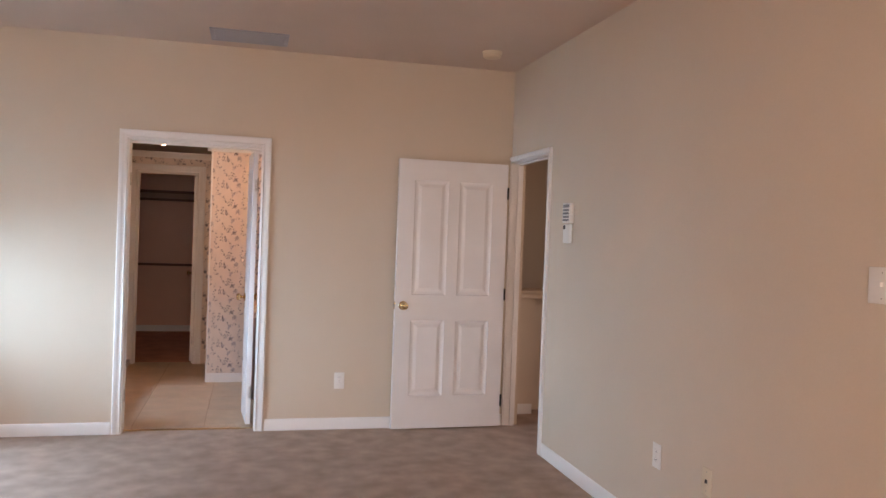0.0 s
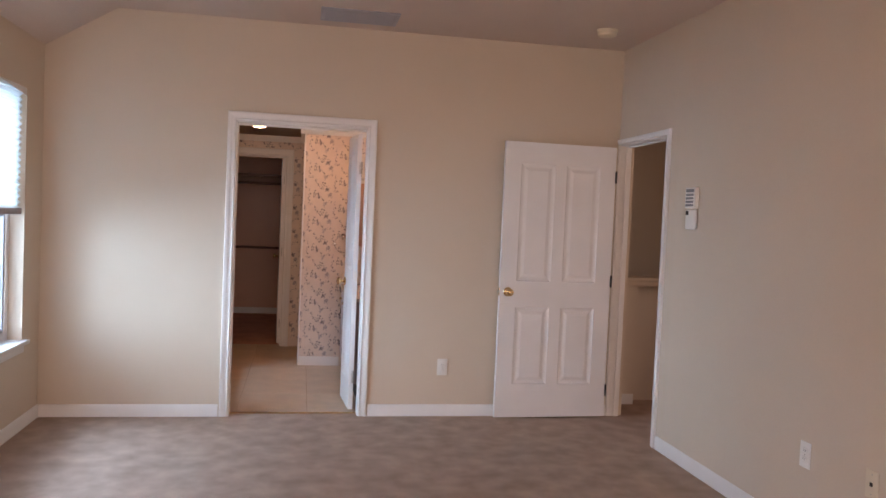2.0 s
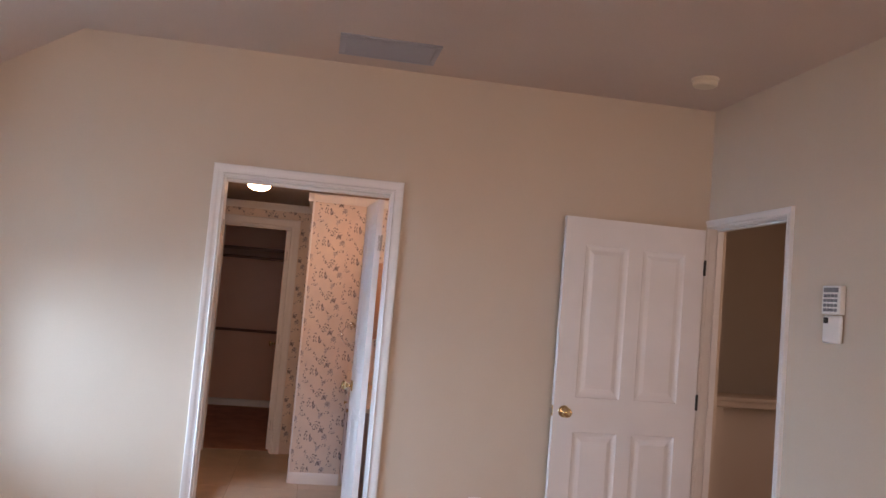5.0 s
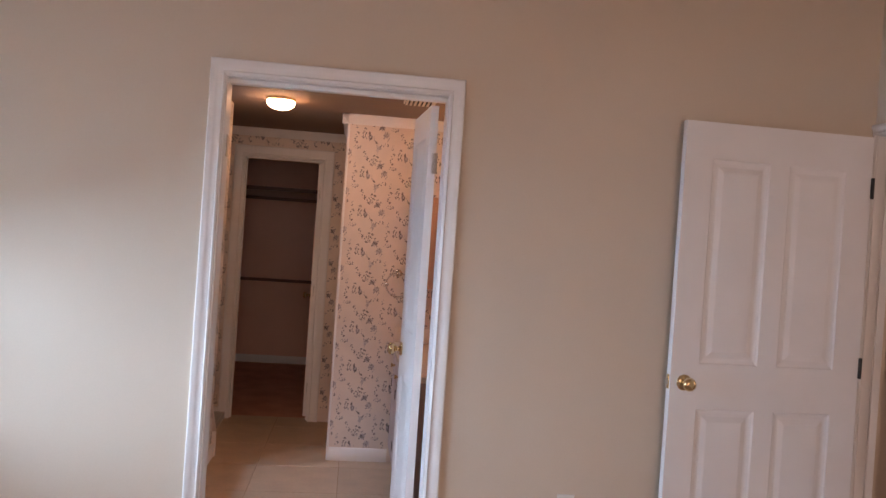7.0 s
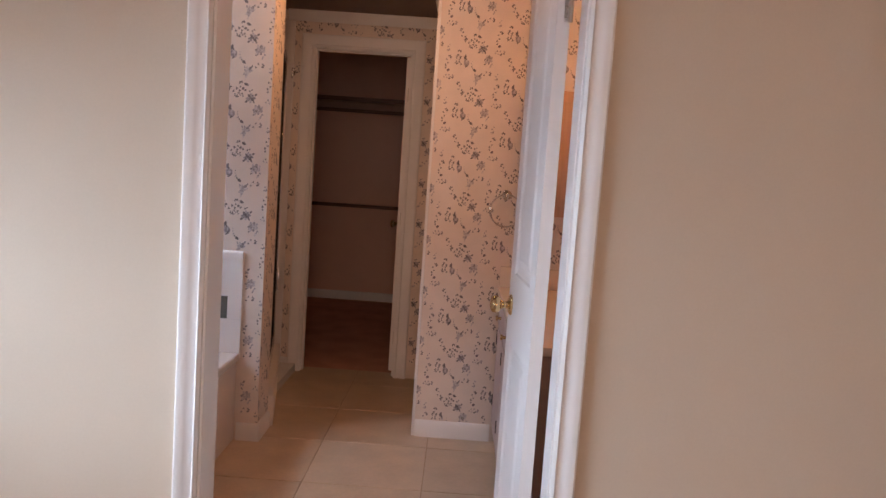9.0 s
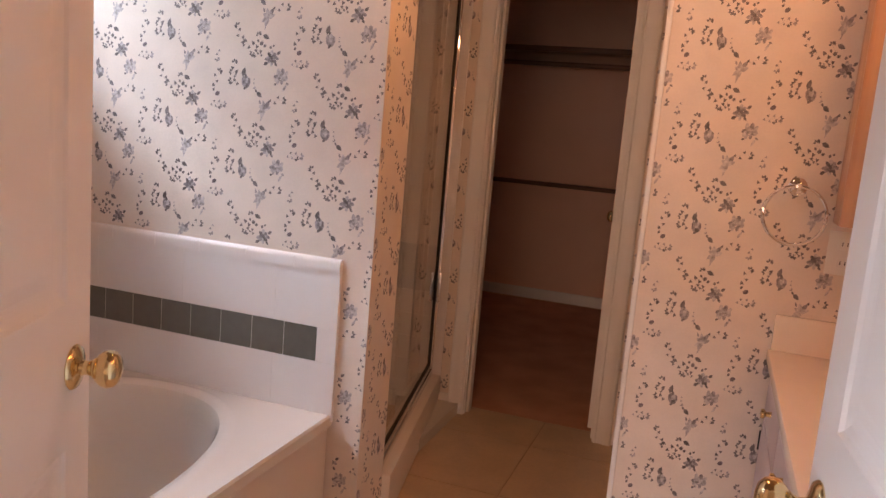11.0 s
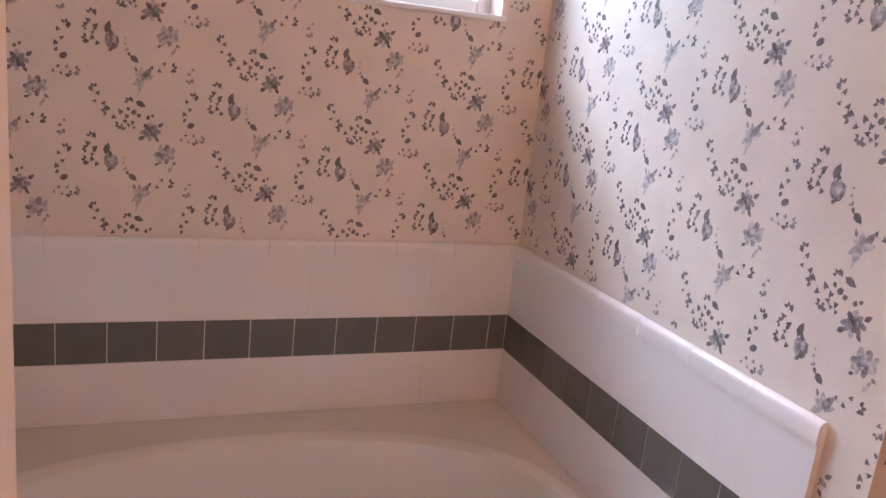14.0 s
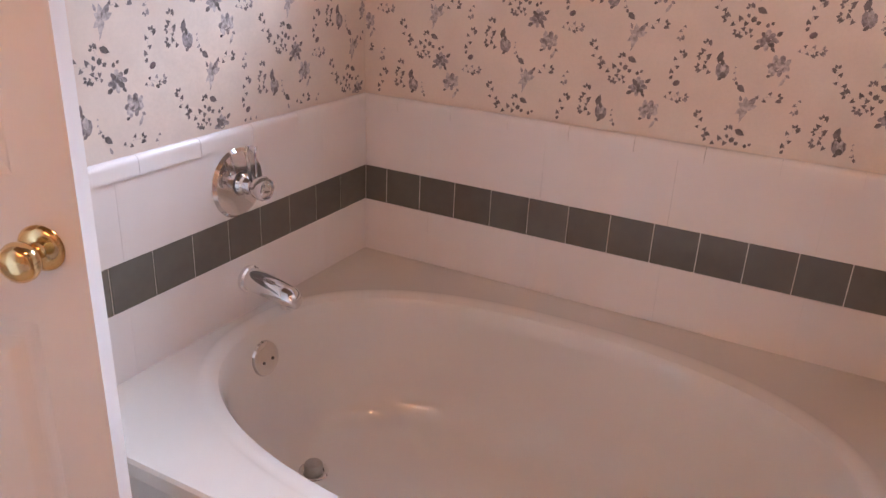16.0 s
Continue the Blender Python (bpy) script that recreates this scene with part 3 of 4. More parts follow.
def print_on(wall, put, u0, u1, v0, v1, H, V, pu, pv, holes=()):
    """Lays the print on a wall face; put(u, v) gives the place, the repeat drops by half from column to column."""
    verts, faces, idx = [], [], []
    sx, sy = H / 330, V / 318
    for i in range(int((u0 - pu) / H) - 3, int((u1 - pu) / H) + 3):
        for k in range(int((v0 - pv) / V) - 3, int((v1 - pv) / V) + 3):
            bu, bv = pu + i * H, pv + (k + (0.5 if i % 2 else 0.0)) * V
            for colour, poly in MOTIF:
                pts = [(bu + x * sx, bv + y * sy) for x, y in poly]
                cu, cv = sum(p[0] for p in pts) / len(pts), sum(p[1] for p in pts) / len(pts)
                if not (u0 < min(p[0] for p in pts) and max(p[0] for p in pts) < u1 and v0 < min(p[1] for p in pts) and max(p[1] for p in pts) < v1):
                    continue
                if any(a - 0.01 < cu < b + 0.01 and c - 0.01 < cv < d + 0.01 for a, b, c, d in holes):
                    continue
                n = len(verts)
                lift = 0.00025 + 0.00004 * (len(faces) % 8)
                verts += [put(u, v, lift) for u, v in pts]
                faces.append(list(range(n, n + len(pts))))
                idx.append(colour)
    me = bpy.data.meshes.new("flower_print")
    me.from_pydata(verts, [], faces)
    for m in (PRINT_DARK, PRINT_SLATE, PRINT_PALE, PRINT_BUD):
        me.materials.append(m)
    me.polygons.foreach_set("material_index", idx)
    ob = new("flower_print", me)
    ob.parent = wall
    return tagged(ob, "grey and plum flower sprays printed on cream paper", kind="stuff")


CAP = 0.905
print_on(OBJ["wall_bath_west"], lambda u, v, d: (BX + d, u, v), WA + 0.006, YF, CAP, BH, 0.2725, 0.272, 0.831, 1.221, [(BW0, BW1, BZ0, BZ1)])
print_on(OBJ["wall_stub"], lambda u, v, d: (u, YF - d, v), BX, -0.211, CAP, BH, 0.2765, 0.268, -0.668, 1.402)
print_on(OBJ["wall_stub"], lambda u, v, d: (u, YF - d, v), -0.300, -0.211, 0.085, CAP, 0.2765, 0.268, -0.668, 1.402)
print_on(OBJ["wall_stub"], lambda u, v, d: (-0.211 + d, u, v), YF, YF + 0.20, 0.085, BH, 0.25, 0.262, YF - 0.10, 1.20)
print_on(OBJ["wall_vanity_end"], lambda u, v, d: (u, YV - d, v), 0.517, BXR, 0.085, BH - 0.05, 0.239, 0.2525, 0.663, 1.609)
print_on(OBJ["wall_vanity_end"], lambda u, v, d: (0.517 - d, u, v), YV, YC, 0.085, BH - 0.05, 0.25, 0.2525, YV, 1.50)
print_on(OBJ["wall_bath_south"], lambda u, v, d: (-u, WA + 0.006 + d, v), 0.01, -BX, CAP, BH, 0.2725, 0.272, 1.031, 0.981)
print_on(OBJ["wall_closet_front"], lambda u, v, d: (u, YC - d, v), -0.420, CX1 + 0.19, 0.085, BH - 0.05, 0.25, 0.2525, -0.40, 1.30, [(CX0 - 0.084, CX1 + 0.084, 0, CH + 0.084)])
print_on(OBJ["wall_bath_east"], lambda u, v, d: (BXR - d, -u, v), -YV, -WA, 0.9, BH - 0.05, 0.25, 0.2525, -1.0, 1.30)

# ---- bathroom trim ----
def crown(name, axis, u0, u1, w, side):
    prof = [(w, BH - 0.062), (w + 0.010 * side, BH - 0.062), (w + 0.013 * side, BH - 0.050), (w + 0.022 * side, BH - 0.034), (w + 0.036 * side, BH - 0.018), (w + 0.042 * side, BH - 0.010), (w + 0.042 * side, BH), (w, BH)]
    return setting(name, prism(prof, 'y' if axis == 'y' else 'x', u0, u1), TRIM, "white painted crown moulding", "crown moulding")


crown("trim_crown_vanity", 'x', 0.475, BXR, YV, -1)
crown("trim_crown_side", 'y', YV - 0.042, YC, 0.517, -1)
crown("trim_crown_closet", 'x', -0.44, 0.517, YC, -1)
setting("trim_corner_bead", boxed(0.512, 0.527, YV - 0.003, YV + 0.012, 0.0, BH - 0.06, 0.002), TRIM, "white painted corner bead", "corner trim")
baseboard("baseboard_vanity", 'x', 0.528, 0.905, YV, -1)
baseboard("baseboard_stub", 'x', -0.309, -0.198, YF, -1)
baseboard("baseboard_stub_end", 'y', YF - 0.012, YF + 0.20, -0.211, 1)
baseboard("baseboard_closet_wall", 'x', -0.40, CX0 - 0.083, YC, -1)

# ---- bath tub ----
TX0, TX1, TY0, TY1, TZ = BX, -0.309, 0.123, YF, 0.422
TCX, TCY = -0.846, 0.888


def tub_angles(n):
    """Even angles, with those of the deck's four corners among them."""
    out = [2 * math.pi * i / n for i in range(n)]
    for cx in (TX0, TX1):
        for cy in (TY0, TY1):
            a = math.atan2(cy - TCY, cx - TCX) % (2 * math.pi)
            k = min(range(n), key=lambda i: abs(out[i] - a))
            out[k] = a
    return out


def superellipse(a, b, p, n):
    out = []
    for t in tub_angles(n):
        c, s = math.cos(t), math.sin(t)
        k = (abs(c / a) ** p + abs(s / b) ** p) ** (-1 / p)
        out.append((k * c, k * s))
    return out


def tub_shell():
    n = 112
    bm = bmesh.new()
    rings = []

    def rect(grow, z):
        pts = []
        for t in tub_angles(n):
            c, s = math.cos(t), math.sin(t)
            x0, x1, y0, y1 = TX0 - TCX, TX1 - TCX + grow, TY0 - TCY, TY1 - TCY
            k = min((x1 / c if c > 1e-9 else (x0 / c if c < -1e-9 else 9e9)), (y1 / s if s > 1e-9 else (y0 / s if s < -1e-9 else 9e9)))
            pts.append((TCX + k * c, TCY + k * s, z))
        return pts
    rings.append(rect(0.0, TZ - 0.035))
    rings.append(rect(0.0, TZ - 0.006))
    rings.append(rect(-0.006, TZ))
    for a, b, p, z, oy in ((0.462, 0.732, 2.35, TZ, 0), (0.456, 0.726, 2.35, TZ + 0.002, 0), (0.448, 0.718, 2.35, TZ + 0.0032, 0), (0.436, 0.706, 2.35, TZ + 0.0028, 0), (0.425, 0.695, 2.35, TZ - 0.001, 0),
                           (0.414, 0.684, 2.35, TZ - 0.006, 0), (0.405, 0.675, 2.35, TZ - 0.022, 0), (0.396, 0.666, 2.4, TZ - 0.06, 0),
                           (0.376, 0.645, 2.45, 0.27, -0.004), (0.352, 0.617, 2.45, 0.18, -0.010), (0.328, 0.586, 2.4, 0.12, -0.016),
                           (0.288, 0.530, 2.4, 0.085, -0.022), (0.245, 0.470, 2.3, 0.066, -0.026), (0.12, 0.25, 2.2, 0.058, -0.03)):
        rings.append([(TCX + x, TCY + oy + y, z) for x, y in superellipse(a, b, p, n)])
    vr = [[bm.verts.new(p) for p in r] for r in rings]
    for a, b in zip(vr, vr[1:]):
        for i in range(n):
            bm.faces.new((a[i], a[(i + 1) % n], b[(i + 1) % n], b[i]))
    bm.faces.new(vr[-1])
    return bm


tub = thing("bathtub", "white acrylic drop-in tub with an oval basin in a tiled alcove", "bathtub", pose(TCX, TCY, 0))
shell = part("shell", tub_shell(), ACRYLIC, tub)
part("apron", boxed(TX1 - 0.030, TX1 - 0.012, TY0 + 0.004, TY1 - 0.002, 0.0, TZ - 0.012, 0.003), APRON, tub, "cream apron panel under the deck")
drain = part("drain_flange", turned([(0.0, 0.0), (0.030, 0.0), (0.036, 0.001), (0.038, 0.004), (0.034, 0.006), (0.026, 0.005)], pose(-0.806, 0.392, 0.074, -4, 0, 0), 28), CHROME, tub, "chrome drain flange")
part("stopper", turned([(0.023, 0.0), (0.024, 0.022), (0.021, 0.027), (0.010, 0.029), (0.0, 0.029)], pose(-0.806, 0.392, 0.076), 24), STEEL, drain, "dark metal stopper", )
over = part("overflow_plate", turned([(0.0, 0.0), (0.044, 0.0), (0.046, 0.003), (0.043, 0.009), (0.026, 0.013), (0.0, 0.014)], pose(-0.828, 0.228, 0.342, -78, 0, 0), 28), CHROME, tub, "chrome overflow plate")
for dx in (-0.016, 0.016):
    part("screw", turned([(0.0, 0.0), (0.004, 0.0), (0.004, 0.002), (0.0, 0.0025)], pose(-0.828 + dx, 0.242, 0.339, -78, 0, 0), 10), DARK, over)

# Filler spout and valve on the tiles at the head of the tub
YT = 0.134
spout = thing("tub_spout", "chrome tub spout on the tiled wall", "tap", pose(-0.885, YT, 0.520))
bm = bmesh.new()
prev = None
for y, r, z in ((0.0, 0.037, 0.518), (0.012, 0.037, 0.518), (0.016, 0.032, 0.518), (0.06, 0.032, 0.514), (0.11, 0.030, 0.506), (0.145, 0.028, 0.498), (0.158, 0.022, 0.494), (0.163, 0.010, 0.492)):
    ring = [bm.verts.new((-0.885 + r * math.cos(2 * math.pi * i / 20), YT + y, z + r * 0.92 * math.sin(2 * math.pi * i / 20))) for i in range(20)]
    if prev:
        for i in range(20):
            bm.faces.new((prev[i], prev[(i + 1) % 20], ring[(i + 1) % 20], ring[i]))
    prev = ring
bm.faces.new(prev)
part("body", bm, CHROME, spout)
part("outlet", turned([(0.0, 0.0), (0.015, 0.0), (0.017, 0.014), (0.0, 0.014)], pose(-0.885, YT + 0.122, 0.468), 16), CHROME, spout)

valve = thing("tub_valve", "chrome tub valve with a clear acrylic handle", "tap", pose(-0.868, YT, 0.774))
to_room = pose(-0.868, YT, 0.774, -90, 0, 0)
part("escutcheon", turned([(0.0, 0.0), (0.082, 0.0), (0.085, 0.004), (0.078, 0.011), (0.055, 0.014), (0.030, 0.016)], to_room, 36), CHROME, valve)
part("sleeve", turned([(0.027, 0.013), (0.026, 0.03), (0.021, 0.034), (0.020, 0.055), (0.0, 0.056)], to_room, 24), CHROME, valve)
h = part("handle", turned([(0.0, 0.055), (0.016, 0.055), (0.022, 0.060), (0.028, 0.068), (0.029, 0.085), (0.025, 0.094), (0.012, 0.097), (0.0, 0.097)], to_room, 10), ACRYLIC_CLEAR, valve, "clear acrylic knob handle")
part("lever", prism([(-0.877, 0.786), (-0.859, 0.786), (-0.853, 0.841), (-0.845, 0.862), (-0.856, 0.876), (-0.876, 0.870), (-0.875, 0.841)], 'y', YT + 0.048, YT + 0.058), ACRYLIC_CLEAR, h, "clear acrylic lever")

# ---- tiles round the tub ----
G0, G1 = 0.583, 0.691
TT = 0.010


def tile_mesh(name, w, h, t, material, bevel=0.0004):
    bm = boxed(-w / 2, w / 2, -t, 0, -h / 2, h / 2)
    front = [f for f in bm.faces if f.calc_center_median().y < -t * 0.9]
    bmesh.ops.bevel(bm, geom=list({e for f in front for e in f.edges}), offset=bevel, segments=2, profile=0.6, affect='EDGES')
    return mesh_of(name, bm, material)


def cap_mesh(w, h, t):
    prof = [(0.0, -h / 2), (-t, -h / 2), (-t, h / 2 - 0.014), (-t * 0.93, h / 2 - 0.009), (-t * 0.75, h / 2 - 0.004), (-t * 0.45, h / 2 - 0.0008), (0.0, h / 2)]
    me = mesh_of("cap_tile", prism(prof, 'x', -w / 2, w / 2), WHITE_TILE)
    smooth(me, 50)
    return me


TILES = {}


def lay(name, me, parent, x, y, z, turn):
    ob = new(name, me)
    ob.parent = parent
    ob.matrix_basis = MATS[parent.name].inverted() @ pose(x, y, z, 0, 0, turn)
    return ob


def course(parent, name, material, cuts, z0, z1, at, turn, t=TT, joint=0.0022, cap=False):
    """Lays one row of tiles between the cuts along a wall; at(u) gives x and y on the wall's face."""
    for a, b in zip(cuts, cuts[1:]):
        w, hgt = round(b - a - joint, 4), round(z1 - z0 - joint, 4)
        if w < 0.006:
            continue
        key = (name, w, hgt)
        if key not in TILES:
            TILES[key] = cap_mesh(w, hgt, t + 0.004) if cap else tile_mesh(name, w, hgt, t, material)
        x, y = at((a + b) / 2)
        lay(name, TILES[key], parent, x, y, (z0 + z1) / 2, turn)


def steps(a, b, first, pitch):
    out, u = [a], a + first
    while u < b - 0.004:
        out.append(u)
        u += pitch
    return out + [b]


# Each side: where it runs, how it faces, and where its joints fall.
SIDES = (
    ("tile_surround_west", "white tile surround with a sage green band along the window wall", (BX, 0.123, BX + 0.003, YF), lambda u: (BX + 0.003, u), 90, 0.137, YF - 0.014, 0.0745, 0.1140, None),
    ("tile_surround_foot", "white tile surround with a sage green band at the foot of the tub", (BX, YF - 0.003, -0.305, YF), lambda u: (u, YF - 0.003), 0, BX + 0.003, -0.305, 0.0885, 0.1145, -0.371),
    ("tile_surround_head", "white tile surround with a sage green band behind the tap", (BX, 0.123, -0.305, 0.126), lambda u: (-u, 0.126), 180, 0.305, -BX - 0.003, 0.0660, 0.1145, 0.371),
)
for name, label, (x0, y0, x1, y1), at, turn, u0, u1, first, pitch, band_end in SIDES:
    s = thing(name, label, "wall tiles", pose((x0 + x1) / 2, (y0 + y1) / 2, TZ), kind="structure")
    g0 = 0.0087
    part("grout", boxed(x0, x1 + (g0 if name.endswith("west") else 0), y0 - (g0 if name.endswith("foot") else 0), y1 + (g0 if name.endswith("head") else 0), TZ - 0.02, CAP - 0.006), GROUT, s)
    if name.endswith("west"):
        g = steps(u0, u1, first, pitch)
        ga, gb = u0, u1
    elif name.endswith("foot"):
        ga, gb = u0, band_end
        g = sorted([u0] + [band_end - pitch * k for k in range(9) if band_end - pitch * k > u0 + 0.01])
        course(s, "edge_tile", WHITE_TILE, [band_end, u1], G0, G1, at, turn)
    else:
        ga, gb = band_end, u1
        g = sorted([band_end + pitch * k for k in range(9) if band_end + pitch * k < u1 - 0.01] + [u1])
        course(s, "edge_tile", WHITE_TILE, [u0, band_end], G0, G1, at, turn)
    course(s, "green_tile", GREEN_TILE, g, G0, G1, at, turn)
    course(s, "white_tile", WHITE_TILE, steps(u0, u1, 0.22, 0.342), TZ + 0.001, G0, at, turn, joint=0.0003)
    course(s, "white_tile", WHITE_TILE, steps(u0, u1, 0.22, 0.342), G1, CAP - 0.042, at, turn, joint=0.0003)
    course(s, "cap_tile", WHITE_TILE, steps(u0, u1, 0.11, 0.171), CAP - 0.042, CAP, at, turn, joint=0.0012, cap=True)

# ---- bathroom window ----
bw = thing("window_2", "small high bathroom window with a white frame", "window", pose(BX - 0.1, 0.885, BZ0), kind="structure")
bm = bmesh.new()
FX0, FX1 = BX - 0.125, BX - 0.075
for y0, y1, z0, z1 in ((BW0, BW0 + 0.04, BZ0, BZ1), (BW1 - 0.04, BW1, BZ0, BZ1), (BW0 + 0.04, BW1 - 0.04, BZ0, BZ0 + 0.045), (BW0 + 0.04, BW1 - 0.04, BZ1 - 0.045, BZ1), (0.87, 0.90, BZ0 + 0.045, BZ1 - 0.045)):
    box(bm, FX0, FX1, y0, y1, z0, z1, 0.003)
part("frame", bm, TRIM, bw)
p = part("pane", boxed(BX - 0.104, BX - 0.100, BW0 + 0.035, BW1 - 0.035, BZ0 + 0.04, BZ1 - 0.04), GLASS, bw)
p.visible_shadow = False
bm = bmesh.new()
box(bm, BX - 0.075, BX + 0.012, BW0 - 0.012, BW1 + 0.012, BZ0 - 0.004, BZ0 + 0.010, 0.003)
part("sill", bm, TRIM, bw)

# ---- shower ----
SY0, SY1 = YF + 0.20, YC
A, B = Vector((-0.238, SY0)), Vector((-0.458, SY1))
D = (B - A).normalized()
N = Vector((-D.y, D.x))      # away from the walkway
N = N if N.x < 0 else -N


def along(s, off, z):
    q = A + D * s - N * off
    return (q.x, q.y, z)


SL = (B - A).length


def slab(bm, s0, s1, o0, o1, z0, z1, bevel=0.0):
    vs = [bm.verts.new(along(s, o, z)) for s in (s0, s1) for o in (o0, o1) for z in (z0, z1)]
    fs = [bm.faces.new([vs[i] for i in q]) for q in ((0, 1, 3, 2), (4, 6, 7, 5), (0, 4, 5, 1), (2, 3, 7, 6), (0, 2, 6, 4), (1, 5, 7, 3))]
    if bevel:
        bmesh.ops.bevel(bm, geom=list({e for f in fs for e in f.edges}), offset=bevel, segments=2, profile=0.5, affect='EDGES')
    return bm


shower = thing("shower_enclosure", "framed glass shower door in chrome on a tiled curb", "shower", pose(-0.36, 2.39, 0))
part("curb", slab(bmesh.new(), 0.0, SL + 0.0, -0.07, 0.055, 0.0, 0.165, 0.008), APRON, shower, "cream shower curb")
ZF0, ZF1 = 0.165, 1.985
for nm, s0, s1, z0, z1 in (("post", 0.0, 0.028, ZF0, ZF1), ("post", SL - 0.030, SL - 0.002, ZF0, ZF1), ("rail", 0.028, SL - 0.030, ZF0, ZF0 + 0.030), ("rail", 0.028, SL - 0.030, ZF1 - 0.03, ZF1)):
    part(nm, slab(bmesh.new(), s0, s1, -0.016, 0.016, z0, z1, 0.003), CHROME, shower, "chrome frame bar")
sdoor = part("door_frame", slab(bmesh.new(), SL - 0.062, SL - 0.036, -0.010, 0.012, ZF0 + 0.035, ZF1 - 0.035, 0.003), CHROME, shower, "chrome door stile")
part("door_stile", slab(bmesh.new(), 0.034, 0.058, -0.010, 0.012, ZF0 + 0.035, ZF1 - 0.035, 0.003), CHROME, sdoor)
part("door_rail", slab(bmesh.new(), 0.058, SL - 0.062, -0.010, 0.012, ZF0 + 0.035, ZF0 + 0.058, 0.003), CHROME, sdoor)
part("door_rail", slab(bmesh.new(), 0.058, SL - 0.062, -0.010, 0.012, ZF1 - 0.058, ZF1 - 0.035, 0.003), CHROME, sdoor)
p = part("pane", slab(bmesh.new(), 0.056, SL - 0.060, -0.003, 0.003, ZF0 + 0.056, ZF1 - 0.056), SHOWER_GLASS, shower, "slightly tinted shower glass")
p.visible_shadow = False
# Black strips put in for the dark reflection along the chrome frame.
for s0, s1, z0, z1 in ((0.058, 0.064, ZF0 + 0.058, ZF1 - 0.058), (SL - 0.068, SL - 0.062, ZF0 + 0.058, ZF1 - 0.058), (0.064, SL - 0.068, ZF0 + 0.058, ZF0 + 0.064), (0.064, SL - 0.068, ZF1 - 0.064, ZF1 - 0.058)):
    part("dark_reflection", slab(bmesh.new(), s0, s1, -0.006, 0.010, z0, z1, 0.001), DARK, sdoor, "black strip for the dark reflection in the chrome")
part("handle", slab(bmesh.new(), SL - 0.066, SL - 0.052, 0.012, 0.028, 0.52, 0.66, 0.004), CHROME, sdoor)
setting("trim_shower_bullnose", boxed(-0.456, -0.398, YC - 0.012, YC - 0.0005, 0.0, BH - 0.062, 0.004), WHITE_TILE, "white glazed bullnose tile strip", "tile trim")
sw = thing("shower_tiles_north", "cream shower wall tiles with green bands", "wall tiles", pose(-0.9, YC - 0.006, 0), kind="structure")
part("grout", boxed(BX + 0.01, -0.457, YC - 0.005, YC, 0.0, BH), GROUT, sw)
rows = [(0.11 * k, 0.11 * (k + 1)) for k in range(0, 20)]
for z0, z1 in rows:
    green = abs(z0 - 0.605) < 0.06 or abs(z0 - 1.82) < 0.056
    course(sw, "green_tile" if green else "cream_tile", GREEN_TILE if green else SHOWER_TILE, steps(BX + 0.012, -0.457, 0.11, 0.11), z0, z1, lambda u: (u, YC - 0.005), 0, t=0.008)
setting("wall_shower_lining_west", boxed(BX, BX + 0.01, SY0, YC, 0.0, BH), SHOWER_TILE, "cream tiled shower wall", "wall")
setting("wall_shower_lining_south", boxed(BX + 0.01, -0.34, SY0, SY0 + 0.01, 0.0, BH), SHOWER_TILE, "cream tiled shower wall", "wall")
setting("floor_shower", boxed(BX + 0.01, -0.30, SY0 + 0.01, YC - 0.014, -0.003, 0.05), ACRYLIC, "white shower tray", "shower tray")
towel = thing("shower_towel_hook", "chrome hook on the shower post", "hook", pose(-0.40, 2.87, 1.86))
part("plate", turned([(0.0, 0.0), (0.018, 0.0), (0.016, 0.005), (0.0, 0.006)], pose(-0.404, YC - 0.002, 1.87, 90, 0, 0), 16), CHROME, towel)
for dz in (0.02, -0.03):
    part("arm", tube([(-0.404, YC - 0.006, 1.87 + dz * 0.3), (-0.404, YC - 0.030, 1.87 + dz * 0.5), (-0.400, YC - 0.045, 1.865 + dz), (-0.396, YC - 0.046, 1.88 + dz)], 0.004, 8), CHROME, towel)

# ---- vanity ----
VX, VZ = 0.905, 0.790
van = thing("vanity_cabinet", "mauve painted vanity cabinet along the bathroom wall", "cabinet", pose(1.18, 1.2, 0))
part("carcass", boxed(VX + 0.022, BXR, 0.60, YV - 0.002, 0.10, VZ - 0.032), CABINET, van)
part("toe_kick", boxed(VX + 0.075, BXR, 0.60, YV - 0.002, 0.0, 0.10), DARK, van)
for i in range(3):
    y1 = YV - 0.012 - i * 0.42
    y0 = y1 - 0.405
    dr = part("drawer_front", boxed(VX + 0.004, VX + 0.022, y0, y1, VZ - 0.19, VZ - 0.048, 0.003), CABINET, van)
    part("knob", turned([(0.0, 0.0), (0.008, 0.0), (0.006, 0.012), (0.013, 0.018), (0.012, 0.025), (0.0, 0.027)], pose(VX + 0.004, (y0 + y1) / 2, VZ - 0.12, 0, -90, 0), 14), BRASS, dr)
    d = part("door", boxed(VX + 0.004, VX + 0.022, y0, y1, 0.115, VZ - 0.202, 0.003), CABINET, van)
    for z in (0.19, 0.50):
        part("hinge", boxed(VX + 0.000, VX + 0.006, y1 - 0.002, y1 + 0.007, z, z + 0.055, 0.001), DARK, d)
top = thing("vanity_counter", "pale laminate vanity counter with backsplashes", "counter", pose(1.18, 1.2, VZ - 0.03))
part("slab", boxed(VX - 0.012, BXR, 0.58, YV - 0.001, VZ - 0.032, VZ, 0.005), LAMINATE, top)
part("side_splash", boxed(VX - 0.005, BXR - 0.020, YV - 0.020, YV - 0.001, VZ, VZ + 0.100, 0.003), LAMINATE, top)
